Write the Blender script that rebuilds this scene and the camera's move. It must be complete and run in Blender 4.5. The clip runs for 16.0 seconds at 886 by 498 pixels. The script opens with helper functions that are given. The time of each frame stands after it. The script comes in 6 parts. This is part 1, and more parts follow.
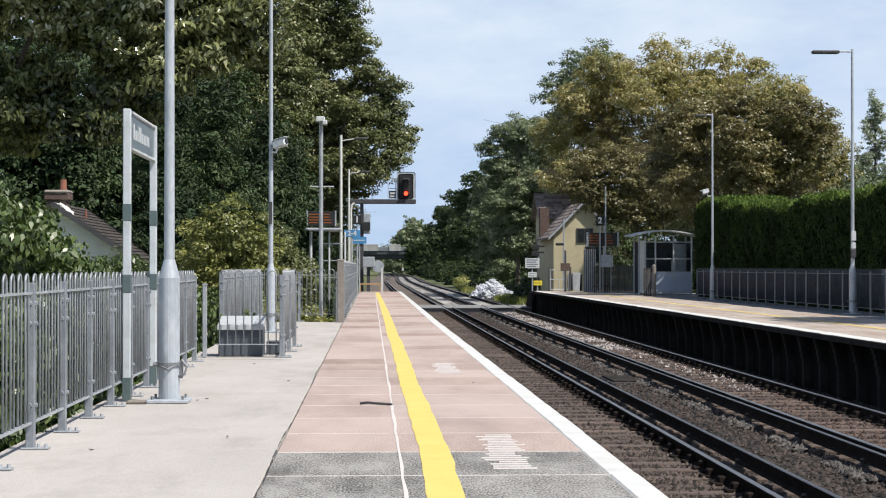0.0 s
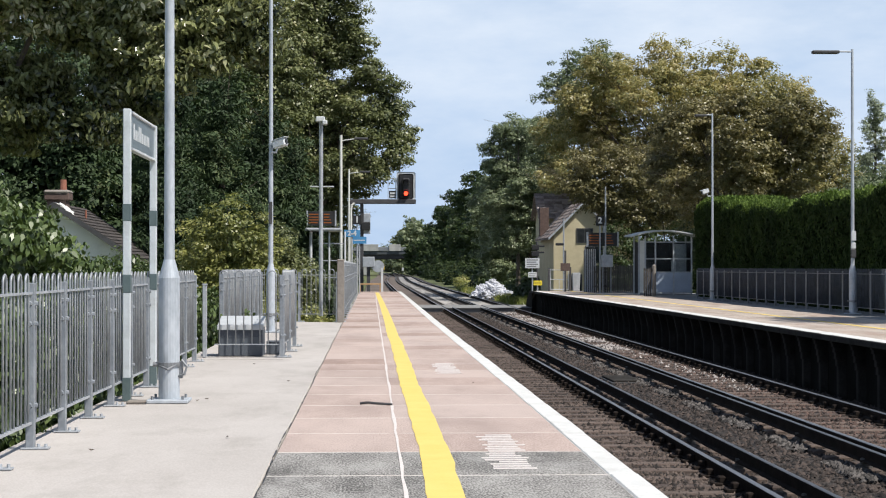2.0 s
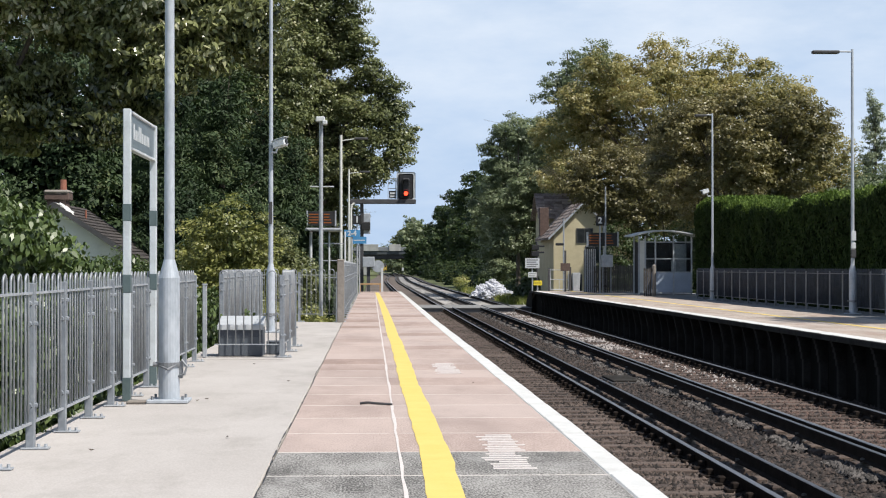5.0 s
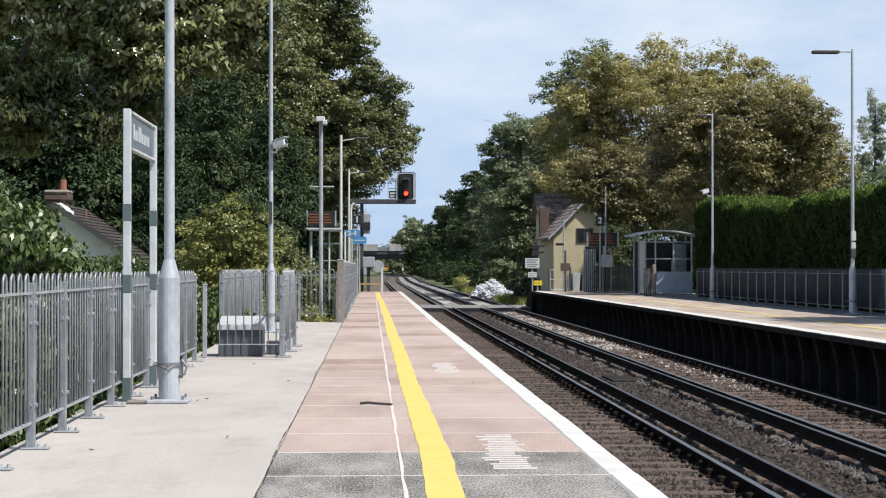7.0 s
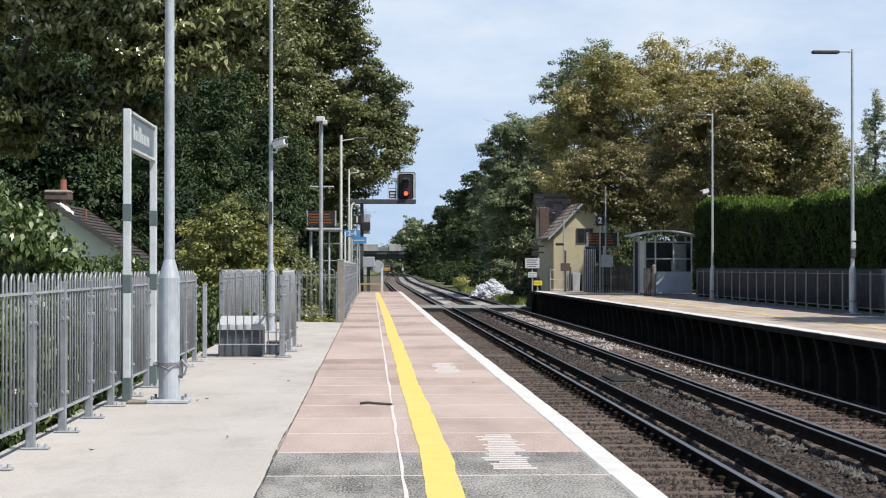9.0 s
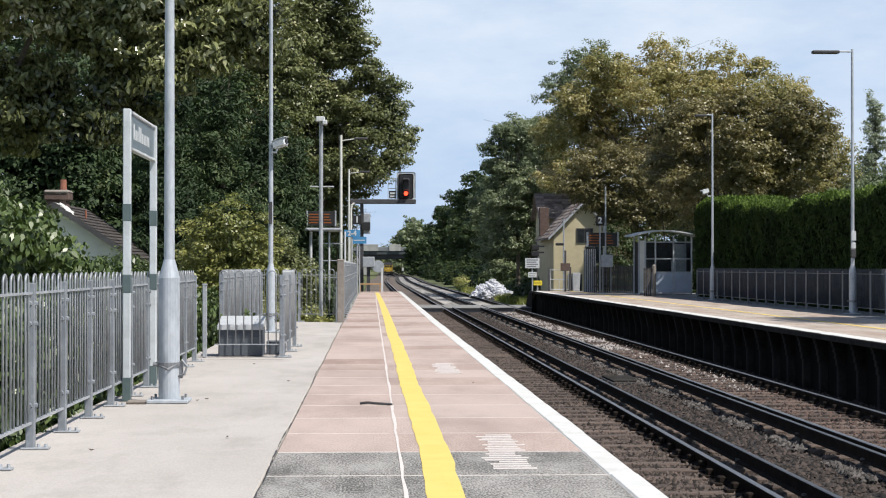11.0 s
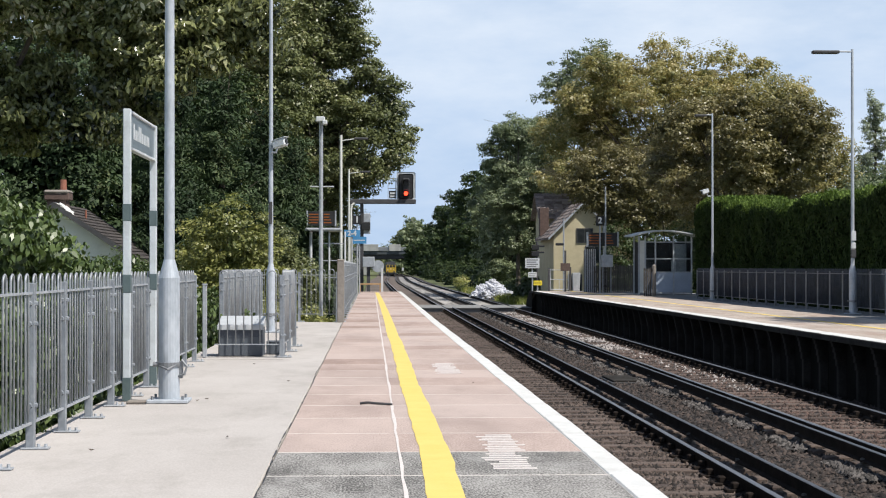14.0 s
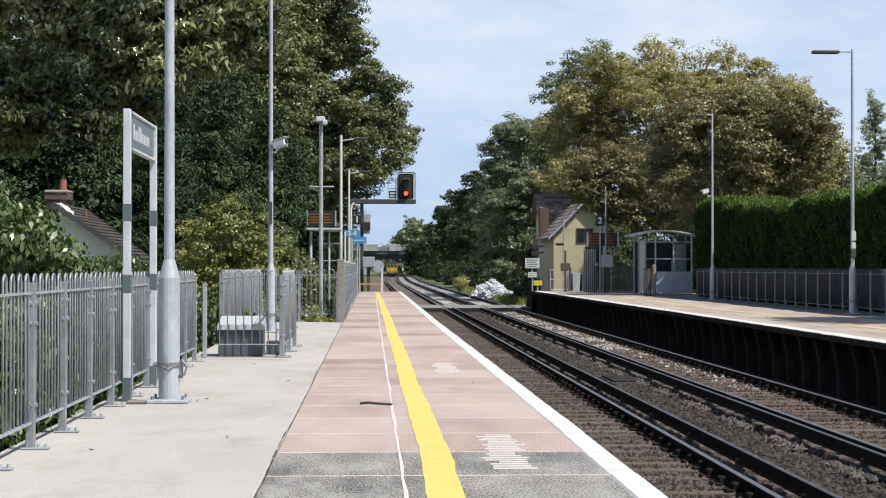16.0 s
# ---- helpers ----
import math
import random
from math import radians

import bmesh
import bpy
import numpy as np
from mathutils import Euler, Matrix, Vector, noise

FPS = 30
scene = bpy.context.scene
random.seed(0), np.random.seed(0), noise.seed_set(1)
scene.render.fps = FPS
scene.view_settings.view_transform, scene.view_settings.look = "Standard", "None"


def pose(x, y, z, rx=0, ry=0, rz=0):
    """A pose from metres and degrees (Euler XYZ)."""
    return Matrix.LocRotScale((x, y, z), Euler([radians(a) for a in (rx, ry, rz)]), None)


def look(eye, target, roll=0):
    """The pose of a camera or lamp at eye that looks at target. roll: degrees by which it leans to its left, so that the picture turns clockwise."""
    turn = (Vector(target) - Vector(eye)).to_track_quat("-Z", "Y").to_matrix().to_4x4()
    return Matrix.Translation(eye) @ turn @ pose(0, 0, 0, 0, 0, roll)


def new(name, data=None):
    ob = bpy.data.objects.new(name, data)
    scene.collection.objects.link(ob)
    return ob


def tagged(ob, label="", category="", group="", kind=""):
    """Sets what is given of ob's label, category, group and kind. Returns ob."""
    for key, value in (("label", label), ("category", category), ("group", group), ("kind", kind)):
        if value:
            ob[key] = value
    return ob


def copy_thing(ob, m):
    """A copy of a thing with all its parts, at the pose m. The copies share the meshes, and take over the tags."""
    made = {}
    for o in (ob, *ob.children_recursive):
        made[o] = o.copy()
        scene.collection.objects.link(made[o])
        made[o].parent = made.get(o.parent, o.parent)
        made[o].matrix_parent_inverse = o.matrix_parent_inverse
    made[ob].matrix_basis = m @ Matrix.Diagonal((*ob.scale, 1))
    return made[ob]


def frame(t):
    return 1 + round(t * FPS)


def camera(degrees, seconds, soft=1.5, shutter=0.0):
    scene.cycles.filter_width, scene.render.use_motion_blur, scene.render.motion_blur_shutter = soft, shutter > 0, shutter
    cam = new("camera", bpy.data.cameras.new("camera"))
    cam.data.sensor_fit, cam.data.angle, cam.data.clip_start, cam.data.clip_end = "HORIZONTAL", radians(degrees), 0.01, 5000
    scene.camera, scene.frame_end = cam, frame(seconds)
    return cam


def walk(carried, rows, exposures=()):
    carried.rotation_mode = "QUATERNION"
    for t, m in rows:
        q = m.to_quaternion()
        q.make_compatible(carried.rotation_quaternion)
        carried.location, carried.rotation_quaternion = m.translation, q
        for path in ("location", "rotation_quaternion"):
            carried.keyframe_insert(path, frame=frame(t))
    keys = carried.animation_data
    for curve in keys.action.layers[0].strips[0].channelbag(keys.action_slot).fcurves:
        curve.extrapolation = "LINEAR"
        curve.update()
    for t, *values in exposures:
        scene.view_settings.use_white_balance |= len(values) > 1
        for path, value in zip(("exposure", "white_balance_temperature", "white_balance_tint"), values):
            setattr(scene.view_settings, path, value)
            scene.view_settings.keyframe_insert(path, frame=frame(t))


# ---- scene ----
# The camera stands still on the platform; +y runs along the line, z = 0 is the platform's surface.
cam = camera(27.94, 16.0, soft=1.1)
EYE = pose(0, 0, 1.25, 90.582, 0, -2.309)
walk(cam, [(0, EYE), (16.0, EYE)], exposures=[(0, 0.07), (16.0, 0.07)])

# ---- light: a high summer sun from the right; thin cloud ----
SUN = Vector((0.56, -0.42, 1.0)).normalized()
world = bpy.data.worlds.new("sky")
scene.world = world
world.use_nodes = True
wn, wl = world.node_tree.nodes, world.node_tree.links
wn.clear()
sky = wn.new("ShaderNodeTexSky")
sky.sky_type, sky.sun_disc = "NISHITA", False
sky.sun_elevation, sky.sun_rotation = math.asin(SUN.z), math.atan2(SUN.x, SUN.y)
sky.air_density, sky.dust_density, sky.ozone_density = 1.0, 0.6, 1.5
wco = wn.new("ShaderNodeTexCoord")
wmap = wn.new("ShaderNodeMapping")
wmap.inputs["Scale"].default_value = (1.6, 1.0, 4.5)
wnoise = wn.new("ShaderNodeTexNoise")
wnoise.inputs["Scale"].default_value, wnoise.inputs["Detail"].default_value, wnoise.inputs["Roughness"].default_value = 2.2, 7, 0.6
wramp = wn.new("ShaderNodeValToRGB")
wramp.color_ramp.elements[0].position, wramp.color_ramp.elements[0].color = 0.38, (0.0, 0.0, 0.0, 1)
wramp.color_ramp.elements[1].position, wramp.color_ramp.elements[1].color = 0.66, (0.95, 0.95, 0.95, 1)
wmix = wn.new("ShaderNodeMixRGB")
wmix.inputs[2].default_value = (9.6, 10.6, 12.0, 1)
wbg = wn.new("ShaderNodeBackground")
wbg.inputs["Strength"].default_value = 0.08
wout = wn.new("ShaderNodeOutputWorld")
wl.new(wco.outputs["Generated"], wmap.inputs["Vector"])
wl.new(wmap.outputs["Vector"], wnoise.inputs["Vector"])
wl.new(wnoise.outputs["Fac"], wramp.inputs["Fac"])
wsep = wn.new("ShaderNodeSeparateXYZ")
wfade = wn.new("ShaderNodeMapRange")
wfade.inputs["From Min"].default_value, wfade.inputs["From Max"].default_value = 0.14, 0.55
wfade.inputs["To Min"].default_value, wfade.inputs["To Max"].default_value = 1.0, 0.05
wmul = wn.new("ShaderNodeMath")
wmul.operation = "MULTIPLY"
wl.new(wco.outputs["Generated"], wsep.inputs[0])
wl.new(wsep.outputs["Z"], wfade.inputs["Value"])
wl.new(wramp.outputs["Color"], wmul.inputs[0])
wl.new(wfade.outputs[0], wmul.inputs[1])
wl.new(wmul.outputs[0], wmix.inputs[0])
whaze = wn.new("ShaderNodeMixRGB")
whaze.inputs[2].default_value = (5.9, 7.8, 10.7, 1)
wlow = wn.new("ShaderNodeMapRange")
wlow.inputs["From Min"].default_value, wlow.inputs["From Max"].default_value = 0.10, 0.50
wlow.inputs["To Min"].default_value, wlow.inputs["To Max"].default_value = 0.95, 0.1
wl.new(wsep.outputs["Z"], wlow.inputs["Value"])
wl.new(wlow.outputs[0], whaze.inputs[0])
wl.new(sky.outputs["Color"], whaze.inputs[1])
wl.new(whaze.outputs["Color"], wmix.inputs[1])
wl.new(wmix.outputs["Color"], wbg.inputs["Color"])
wl.new(wbg.outputs["Background"], wout.inputs["Surface"])
sun = new("sun", bpy.data.lights.new("sun", "SUN"))
sun.data.energy, sun.data.angle, sun.data.color = 5.2, radians(0.55), (1.0, 0.95, 0.87)
sun.matrix_world = look(SUN * 100, (0, 0, 0))

# ---- materials ----
def material(name, dark, light, scale=3.0, rough=0.8, metal=0.0, bump=0.15, grain=60.0, stain=None, stain_amount=0.0,
             stain_scale=0.8, island=0.0, per_object=0.0, stretch=(1, 1, 1), clear=0.0, speck=0.5, half=0.25, alt=None, spec=0.5):
    """Two-scale noise between two colours, a third colour in stains, fine grain as relief."""
    m = bpy.data.materials.new(name)
    m.use_nodes = True
    n, l = m.node_tree.nodes, m.node_tree.links
    b = n["Principled BSDF"]
    geo = n.new("ShaderNodeNewGeometry")
    mp = n.new("ShaderNodeMapping")
    mp.inputs["Scale"].default_value = stretch
    l.new(geo.outputs["Position"], mp.inputs["Vector"])
    n1 = n.new("ShaderNodeTexNoise")
    n1.inputs["Scale"].default_value, n1.inputs["Detail"].default_value, n1.inputs["Roughness"].default_value = scale, 8, 0.65
    n2 = n.new("ShaderNodeTexNoise")
    n2.inputs["Scale"].default_value, n2.inputs["Detail"].default_value = grain, 4
    for k in (n1, n2):
        l.new(mp.outputs["Vector"], k.inputs["Vector"])
    add = n.new("ShaderNodeMath")
    add.operation = "ADD"
    h = n.new("ShaderNodeMath")
    h.operation, h.inputs[1].default_value = "MULTIPLY", speck
    l.new(n2.outputs["Fac"], h.inputs[0])
    l.new(n1.outputs["Fac"], add.inputs[0])
    l.new(h.outputs[0], add.inputs[1])
    last = add.outputs[0]
    if island or per_object:
        src = geo.outputs["Random Per Island"] if island else n.new("ShaderNodeObjectInfo").outputs["Random"]
        r = n.new("ShaderNodeMath")
        r.operation, r.inputs[1].default_value, r.inputs[2].default_value = "MULTIPLY_ADD", island or per_object, -(island or per_object) / 2
        l.new(src, r.inputs[0])
        a2 = n.new("ShaderNodeMath")
        a2.operation = "ADD"
        l.new(last, a2.inputs[0])
        l.new(r.outputs[0], a2.inputs[1])
        last = a2.outputs[0]
    rp = n.new("ShaderNodeValToRGB")
    rp.color_ramp.elements[0].position, rp.color_ramp.elements[0].color = 0.5 * (0.5 + 0.5 * speck - half), (*dark, 1)
    rp.color_ramp.elements[1].position, rp.color_ramp.elements[1].color = 0.5 * (0.5 + 0.5 * speck + half), (*light, 1)
    sc = n.new("ShaderNodeMath")
    sc.operation, sc.inputs[1].default_value = "MULTIPLY", 0.5
    l.new(last, sc.inputs[0])
    l.new(sc.outputs[0], rp.inputs["Fac"])
    col = rp.outputs["Color"]
    if alt:
        am = n.new("ShaderNodeMixRGB")
        am.inputs[2].default_value = (*alt, 1)
        hf = n.new("ShaderNodeMath")
        hf.operation, hf.inputs[1].default_value = "MULTIPLY", 0.6
        l.new(n.new("ShaderNodeObjectInfo").outputs["Random"], hf.inputs[0])
        l.new(hf.outputs[0], am.inputs[0])
        l.new(col, am.inputs[1])
        col = am.outputs["Color"]
    if stain:
        n3 = n.new("ShaderNodeTexNoise")
        n3.inputs["Scale"].default_value, n3.inputs["Detail"].default_value, n3.inputs["Roughness"].default_value = stain_scale, 9, 0.7
        l.new(mp.outputs["Vector"], n3.inputs["Vector"])
        r3 = n.new("ShaderNodeValToRGB")
        r3.color_ramp.elements[0].position, r3.color_ramp.elements[0].color = 0.5, (0, 0, 0, 1)
        r3.color_ramp.elements[1].position, r3.color_ramp.elements[1].color = 0.72, (stain_amount,) * 3 + (1,)
        l.new(n3.outputs["Fac"], r3.inputs["Fac"])
        mx = n.new("ShaderNodeMixRGB")
        mx.inputs[2].default_value = (*stain, 1)
        l.new(r3.outputs["Color"], mx.inputs[0])
        l.new(col, mx.inputs[1])
        col = mx.outputs["Color"]
    l.new(col, b.inputs["Base Color"])
    b.inputs["Metallic"].default_value, b.inputs["Roughness"].default_value = metal, rough
    b.inputs["Coat Weight"].default_value, b.inputs["Specular IOR Level"].default_value = clear, spec
    bp = n.new("ShaderNodeBump")
    bp.inputs["Strength"].default_value, bp.inputs["Distance"].default_value = bump, 0.02
    l.new(add.outputs[0], bp.inputs["Height"])
    l.new(bp.outputs["Normal"], b.inputs["Normal"])
    return m


def leaf_material(name, dark, light, odd, odd_share=0.15, through_light=0.35, rough=0.4, spec=0.5):
    """Leaves: colour varies leaf by leaf, light shines through."""
    m = bpy.data.materials.new(name)
    m.use_nodes = True
    n, l = m.node_tree.nodes, m.node_tree.links
    b = n["Principled BSDF"]
    geo = n.new("ShaderNodeNewGeometry")
    rp = n.new("ShaderNodeValToRGB")
    e = rp.color_ramp.elements
    e[0].position, e[0].color = 0.0, (*dark, 1)
    e[1].position, e[1].color = 1.0 - odd_share, (*light, 1)
    e2 = e.new(1.0)
    e2.color = (*odd, 1)
    n1 = n.new("ShaderNodeTexNoise")
    n1.inputs["Scale"].default_value, n1.inputs["Detail"].default_value = 0.35, 3
    l.new(geo.outputs["Position"], n1.inputs["Vector"])
    mx = n.new("ShaderNodeMath")
    mx.operation, mx.inputs[1].default_value = "MULTIPLY_ADD", 0.55
    l.new(geo.outputs["Random Per Island"], mx.inputs[0])
    sub = n.new("ShaderNodeMath")
    sub.operation, sub.inputs[1].default_value, sub.inputs[2].default_value = "MULTIPLY_ADD", 1.5, -0.5
    l.new(n1.outputs["Fac"], sub.inputs[0])
    l.new(sub.outputs[0], mx.inputs[2])
    l.new(mx.outputs[0], rp.inputs["Fac"])
    l.new(rp.outputs["Color"], b.inputs["Base Color"])
    b.inputs["Roughness"].default_value, b.inputs["Specular IOR Level"].default_value = rough, spec
    tr = n.new("ShaderNodeBsdfTranslucent")
    hs = n.new("ShaderNodeHueSaturation")
    hs.inputs["Value"].default_value, hs.inputs["Saturation"].default_value = 1.3, 1.15
    l.new(rp.outputs["Color"], hs.inputs["Color"])
    l.new(hs.outputs["Color"], tr.inputs["Color"])
    ms = n.new("ShaderNodeMixShader")
    ms.inputs[0].default_value = through_light
    l.new(b.outputs["BSDF"], ms.inputs[1])
    l.new(tr.outputs["BSDF"], ms.inputs[2])
    l.new(ms.outputs["Shader"], n["Material Output"].inputs["Surface"])
    return m


def glow(name, colour, strength):
    m = bpy.data.materials.new(name)
    m.use_nodes = True
    b = m.node_tree.nodes["Principled BSDF"]
    b.inputs["Base Color"].default_value = (*colour, 1)
    b.inputs["Emission Color"].default_value, b.inputs["Emission Strength"].default_value = (*colour, 1), strength
    return m


def glass(name, tint=(0.8, 0.85, 0.85)):
    m = bpy.data.materials.new(name)
    m.use_nodes = True
    b = m.node_tree.nodes["Principled BSDF"]
    b.inputs["Base Color"].default_value = (*tint, 1)
    b.inputs["Roughness"].default_value, b.inputs["Transmission Weight"].default_value, b.inputs["IOR"].default_value = 0.08, 1.0, 1.1
    return m


PINK = material("pink_slab", (0.27, 0.19, 0.16), (0.58, 0.45, 0.395), 0.9, 0.9, bump=0.2, grain=85, speck=1.3, half=0.2, alt=(0.43, 0.365, 0.34), stretch=(1, 0.3, 1), stain=(0.25, 0.19, 0.165), stain_amount=0.45, stain_scale=1.3, per_object=0.3)
GREYSLAB = material("weathered_slab", (0.075, 0.071, 0.066), (0.39, 0.375, 0.355), 1.4, 0.92, bump=0.2, grain=85, speck=1.4, half=0.19, stretch=(1, 0.3, 1), stain=(0.46, 0.45, 0.43), stain_amount=0.6, stain_scale=3.2)
CONCRETE = material("pale_concrete", (0.38, 0.35, 0.326), (0.545, 0.51, 0.484), 0.7, 0.9, bump=0.1, grain=80, speck=0.7, half=0.32, stretch=(1, 0.4, 1), stain=(0.27, 0.245, 0.22), stain_amount=0.5, stain_scale=1.6)
# Very dark concrete for the far coping, wall posts and trough lid.
DARKCONCRETE = material("dark_concrete", (0.015, 0.014, 0.013), (0.044, 0.041, 0.038), 1.5, 0.95, bump=0.3, grain=30, stain=(0.06, 0.055, 0.05), stain_amount=0.6, spec=0.1)
POSTCONCRETE = material("brown_grey_concrete", (0.17, 0.15, 0.13), (0.32, 0.29, 0.26), 3.0, 0.95, bump=0.3, grain=30)
# Darker than real concrete: trackside shade is put into the colour.
DARKWALL = material("shade_dark_concrete", (0.005, 0.0049, 0.0047), (0.016, 0.0152, 0.014), 1.5, 0.95, bump=0.3, grain=30, stain=(0.012, 0.012, 0.011), stain_amount=0.8, spec=0.05)
WHITEPAINT = material("white_paint", (0.54, 0.54, 0.525), (0.72, 0.72, 0.705), 2.5, 0.75, bump=0.15, grain=60, stain=(0.45, 0.42, 0.38), stain_amount=0.45, stain_scale=3)
WORNPAINT = material("worn_white_paint", (0.54, 0.47, 0.45), (0.78, 0.75, 0.73), 5.0, 0.85, bump=0.15, grain=70, speck=0.9, stain=(0.45, 0.36, 0.32), stain_amount=0.6, stain_scale=5)
LIME = material("lime_mortar", (0.52, 0.47, 0.44), (0.74, 0.70, 0.66), 3.0, 0.9, bump=0.2, stain=(0.38, 0.29, 0.25), stain_amount=1.0, stain_scale=1.6)
YELLOWPAINT = material("yellow_paint", (0.68, 0.51, 0.125), (0.76, 0.59, 0.18), 2.0, 0.75, bump=0.12, grain=60, stain=(0.60, 0.47, 0.12), stain_amount=0.35, stain_scale=3)
HOOPGALV = material("weathered_hoop_steel", (0.24, 0.255, 0.275), (0.43, 0.45, 0.47), 5.0, 0.5, 0.35, bump=0.05, grain=30, stain=(0.20, 0.20, 0.21), stain_amount=0.5, stain_scale=4)
GALV = material("galvanised_steel", (0.33, 0.35, 0.38), (0.52, 0.545, 0.57), 5.0, 0.5, 0.35, bump=0.05, grain=30, stain=(0.26, 0.27, 0.29), stain_amount=0.5, stain_scale=4)
LAMPGALV = material("bright_galvanised_steel", (0.32, 0.355, 0.395), (0.54, 0.58, 0.63), 7.0, 0.5, 0.15, bump=0.04, grain=30, stain=(0.56, 0.59, 0.63), stain_amount=0.6, stain_scale=5, stretch=(1, 1, 0.4))
POSTGALV = material("dull_galvanised_post", (0.19, 0.21, 0.235), (0.33, 0.355, 0.385), 5.0, 0.5, 0.3, bump=0.05, grain=30)
SIGNPOST = material("pale_sign_post", (0.48, 0.52, 0.55), (0.61, 0.655, 0.68), 4.0, 0.5, bump=0.04, stain=(0.34, 0.36, 0.36), stain_amount=0.5, stain_scale=6)
GALVDARK = material("weathered_galvanised_steel", (0.16, 0.17, 0.18), (0.30, 0.31, 0.325), 5.0, 0.55, 0.35, bump=0.05, grain=30)
CREAM = material("cream_paint", (0.60, 0.60, 0.55), (0.74, 0.74, 0.69), 3.0, 0.5, bump=0.05)
SIGNWHITE = material("sign_white", (0.52, 0.545, 0.56), (0.66, 0.685, 0.70), 3.0, 0.45, bump=0.03)
SIGNGREEN = material("sign_green", (0.075, 0.11, 0.115), (0.115, 0.155, 0.16), 4.0, 0.5, bump=0.03)
# Blue-grey stands in for reflections on the name board.
SIGNBOARD = material("reflection_sign_board", (0.13, 0.165, 0.195), (0.19, 0.235, 0.265), 4.0, 0.3, bump=0.02)
BINGREY = material("grey_plastic", (0.065, 0.077, 0.095), (0.10, 0.115, 0.135), 3.0, 0.5, bump=0.05)
LIDGREY = material("pale_grey_lid", (0.42, 0.44, 0.46), (0.55, 0.57, 0.59), 3.0, 0.5, bump=0.05)
RAILSTEEL = material("rusty_rail_steel", (0.012, 0.010, 0.009), (0.036, 0.028, 0.024), 4.0, 0.95, 0.0, bump=0.2, grain=40, spec=0.08)
RAILTOP = material("polished_rail_head", (0.22, 0.215, 0.215), (0.38, 0.37, 0.365), 2.0, 0.4, 0.9, bump=0.03, stretch=(8, 0.2, 8))
CONDUCTORTOP = material("dull_conductor_top", (0.10, 0.10, 0.105), (0.19, 0.19, 0.19), 2.0, 0.45, 0.8, bump=0.03, stretch=(8, 0.2, 8))
TILELIGHT = material("pale_roof_tile", (0.15, 0.11, 0.098), (0.36, 0.295, 0.27), 3.0, 0.85, bump=0.3, per_object=0.6, stain=(0.5, 0.46, 0.43), stain_amount=0.5, stain_scale=2.5)
# Lighter copy of the brown ballast, sunlight put into its colour.
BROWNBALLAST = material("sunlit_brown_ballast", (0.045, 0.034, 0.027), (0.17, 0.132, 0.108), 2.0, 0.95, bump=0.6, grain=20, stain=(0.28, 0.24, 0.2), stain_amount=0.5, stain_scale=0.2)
PALEBALLAST = material("pale_dusty_ballast", (0.05, 0.046, 0.043), (0.50, 0.475, 0.45), 1.2, 0.95, bump=0.6, grain=16, stain=(0.05, 0.043, 0.04), stain_amount=0.95, stain_scale=0.4, stretch=(2.2, 0.09, 1))
TIMBER = material("weathered_sleeper", (0.05, 0.036, 0.03), (0.15, 0.112, 0.094), 2.0, 0.9, bump=0.5, grain=30, stretch=(0.6, 4, 4), per_object=0.35)
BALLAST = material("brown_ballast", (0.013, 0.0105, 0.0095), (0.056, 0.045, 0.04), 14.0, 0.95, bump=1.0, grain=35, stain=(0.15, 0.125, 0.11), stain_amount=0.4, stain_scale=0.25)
STONE = material("ballast_stone", (0.008, 0.006, 0.0053), (0.072, 0.054, 0.046), 6.0, 0.92, bump=0.3, island=0.95)
PALESTONE = material("fresh_limestone", (0.06, 0.052, 0.049), (0.40, 0.365, 0.35), 6.0, 0.9, bump=0.3, island=0.9)
TAN = material("tan_paving", (0.27, 0.215, 0.175), (0.56, 0.49, 0.43), 0.8, 0.9, bump=0.3, grain=50, speck=0.7, stain=(0.27, 0.17, 0.13), stain_amount=0.75, stain_scale=0.45, stretch=(2.2, 0.5, 1))
REDSTONE = material("reddish_ballast_stone", (0.014, 0.009, 0.0075), (0.125, 0.08, 0.066), 6.0, 0.92, bump=0.3, island=0.95)
GREYSTONE = material("grey_ballast_stone", (0.022, 0.02, 0.019), (0.125, 0.113, 0.107), 6.0, 0.92, bump=0.3, island=0.8)
# Stone copy made lighter, with the sunlight in its colour.
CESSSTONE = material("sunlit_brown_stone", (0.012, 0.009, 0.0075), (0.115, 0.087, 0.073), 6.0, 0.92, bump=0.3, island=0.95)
INSULATOR = material("grey_porcelain", (0.06, 0.057, 0.054), (0.13, 0.125, 0.12), 8.0, 0.5, bump=0.05)
ASPHALT = material("road_asphalt", (0.16, 0.16, 0.16), (0.27, 0.27, 0.27), 3.0, 0.9, bump=0.2, grain=50)
GRASS = material("rough_grass", (0.045, 0.06, 0.02), (0.14, 0.16, 0.05), 1.2, 0.95, bump=0.8, grain=14, stain=(0.20, 0.17, 0.09), stain_amount=0.6, stain_scale=0.4)
BARK = material("bark", (0.06, 0.048, 0.038), (0.15, 0.125, 0.10), 5.0, 0.95, bump=0.7, grain=22, stretch=(2, 2, 0.5))
CREAMWALL = material("cream_render", (0.46, 0.40, 0.26), (0.58, 0.51, 0.345), 1.2, 0.9, bump=0.1, stain=(0.36, 0.31, 0.22), stain_amount=0.6)
PALEWALL = material("pale_render", (0.66, 0.67, 0.63), (0.78, 0.79, 0.75), 1.2, 0.9, bump=0.1, stain=(0.36, 0.36, 0.32), stain_amount=0.5)
TILE = material("brown_roof_tile", (0.026, 0.022, 0.02), (0.085, 0.072, 0.066), 3.0, 0.85, bump=0.3, per_object=0.35)
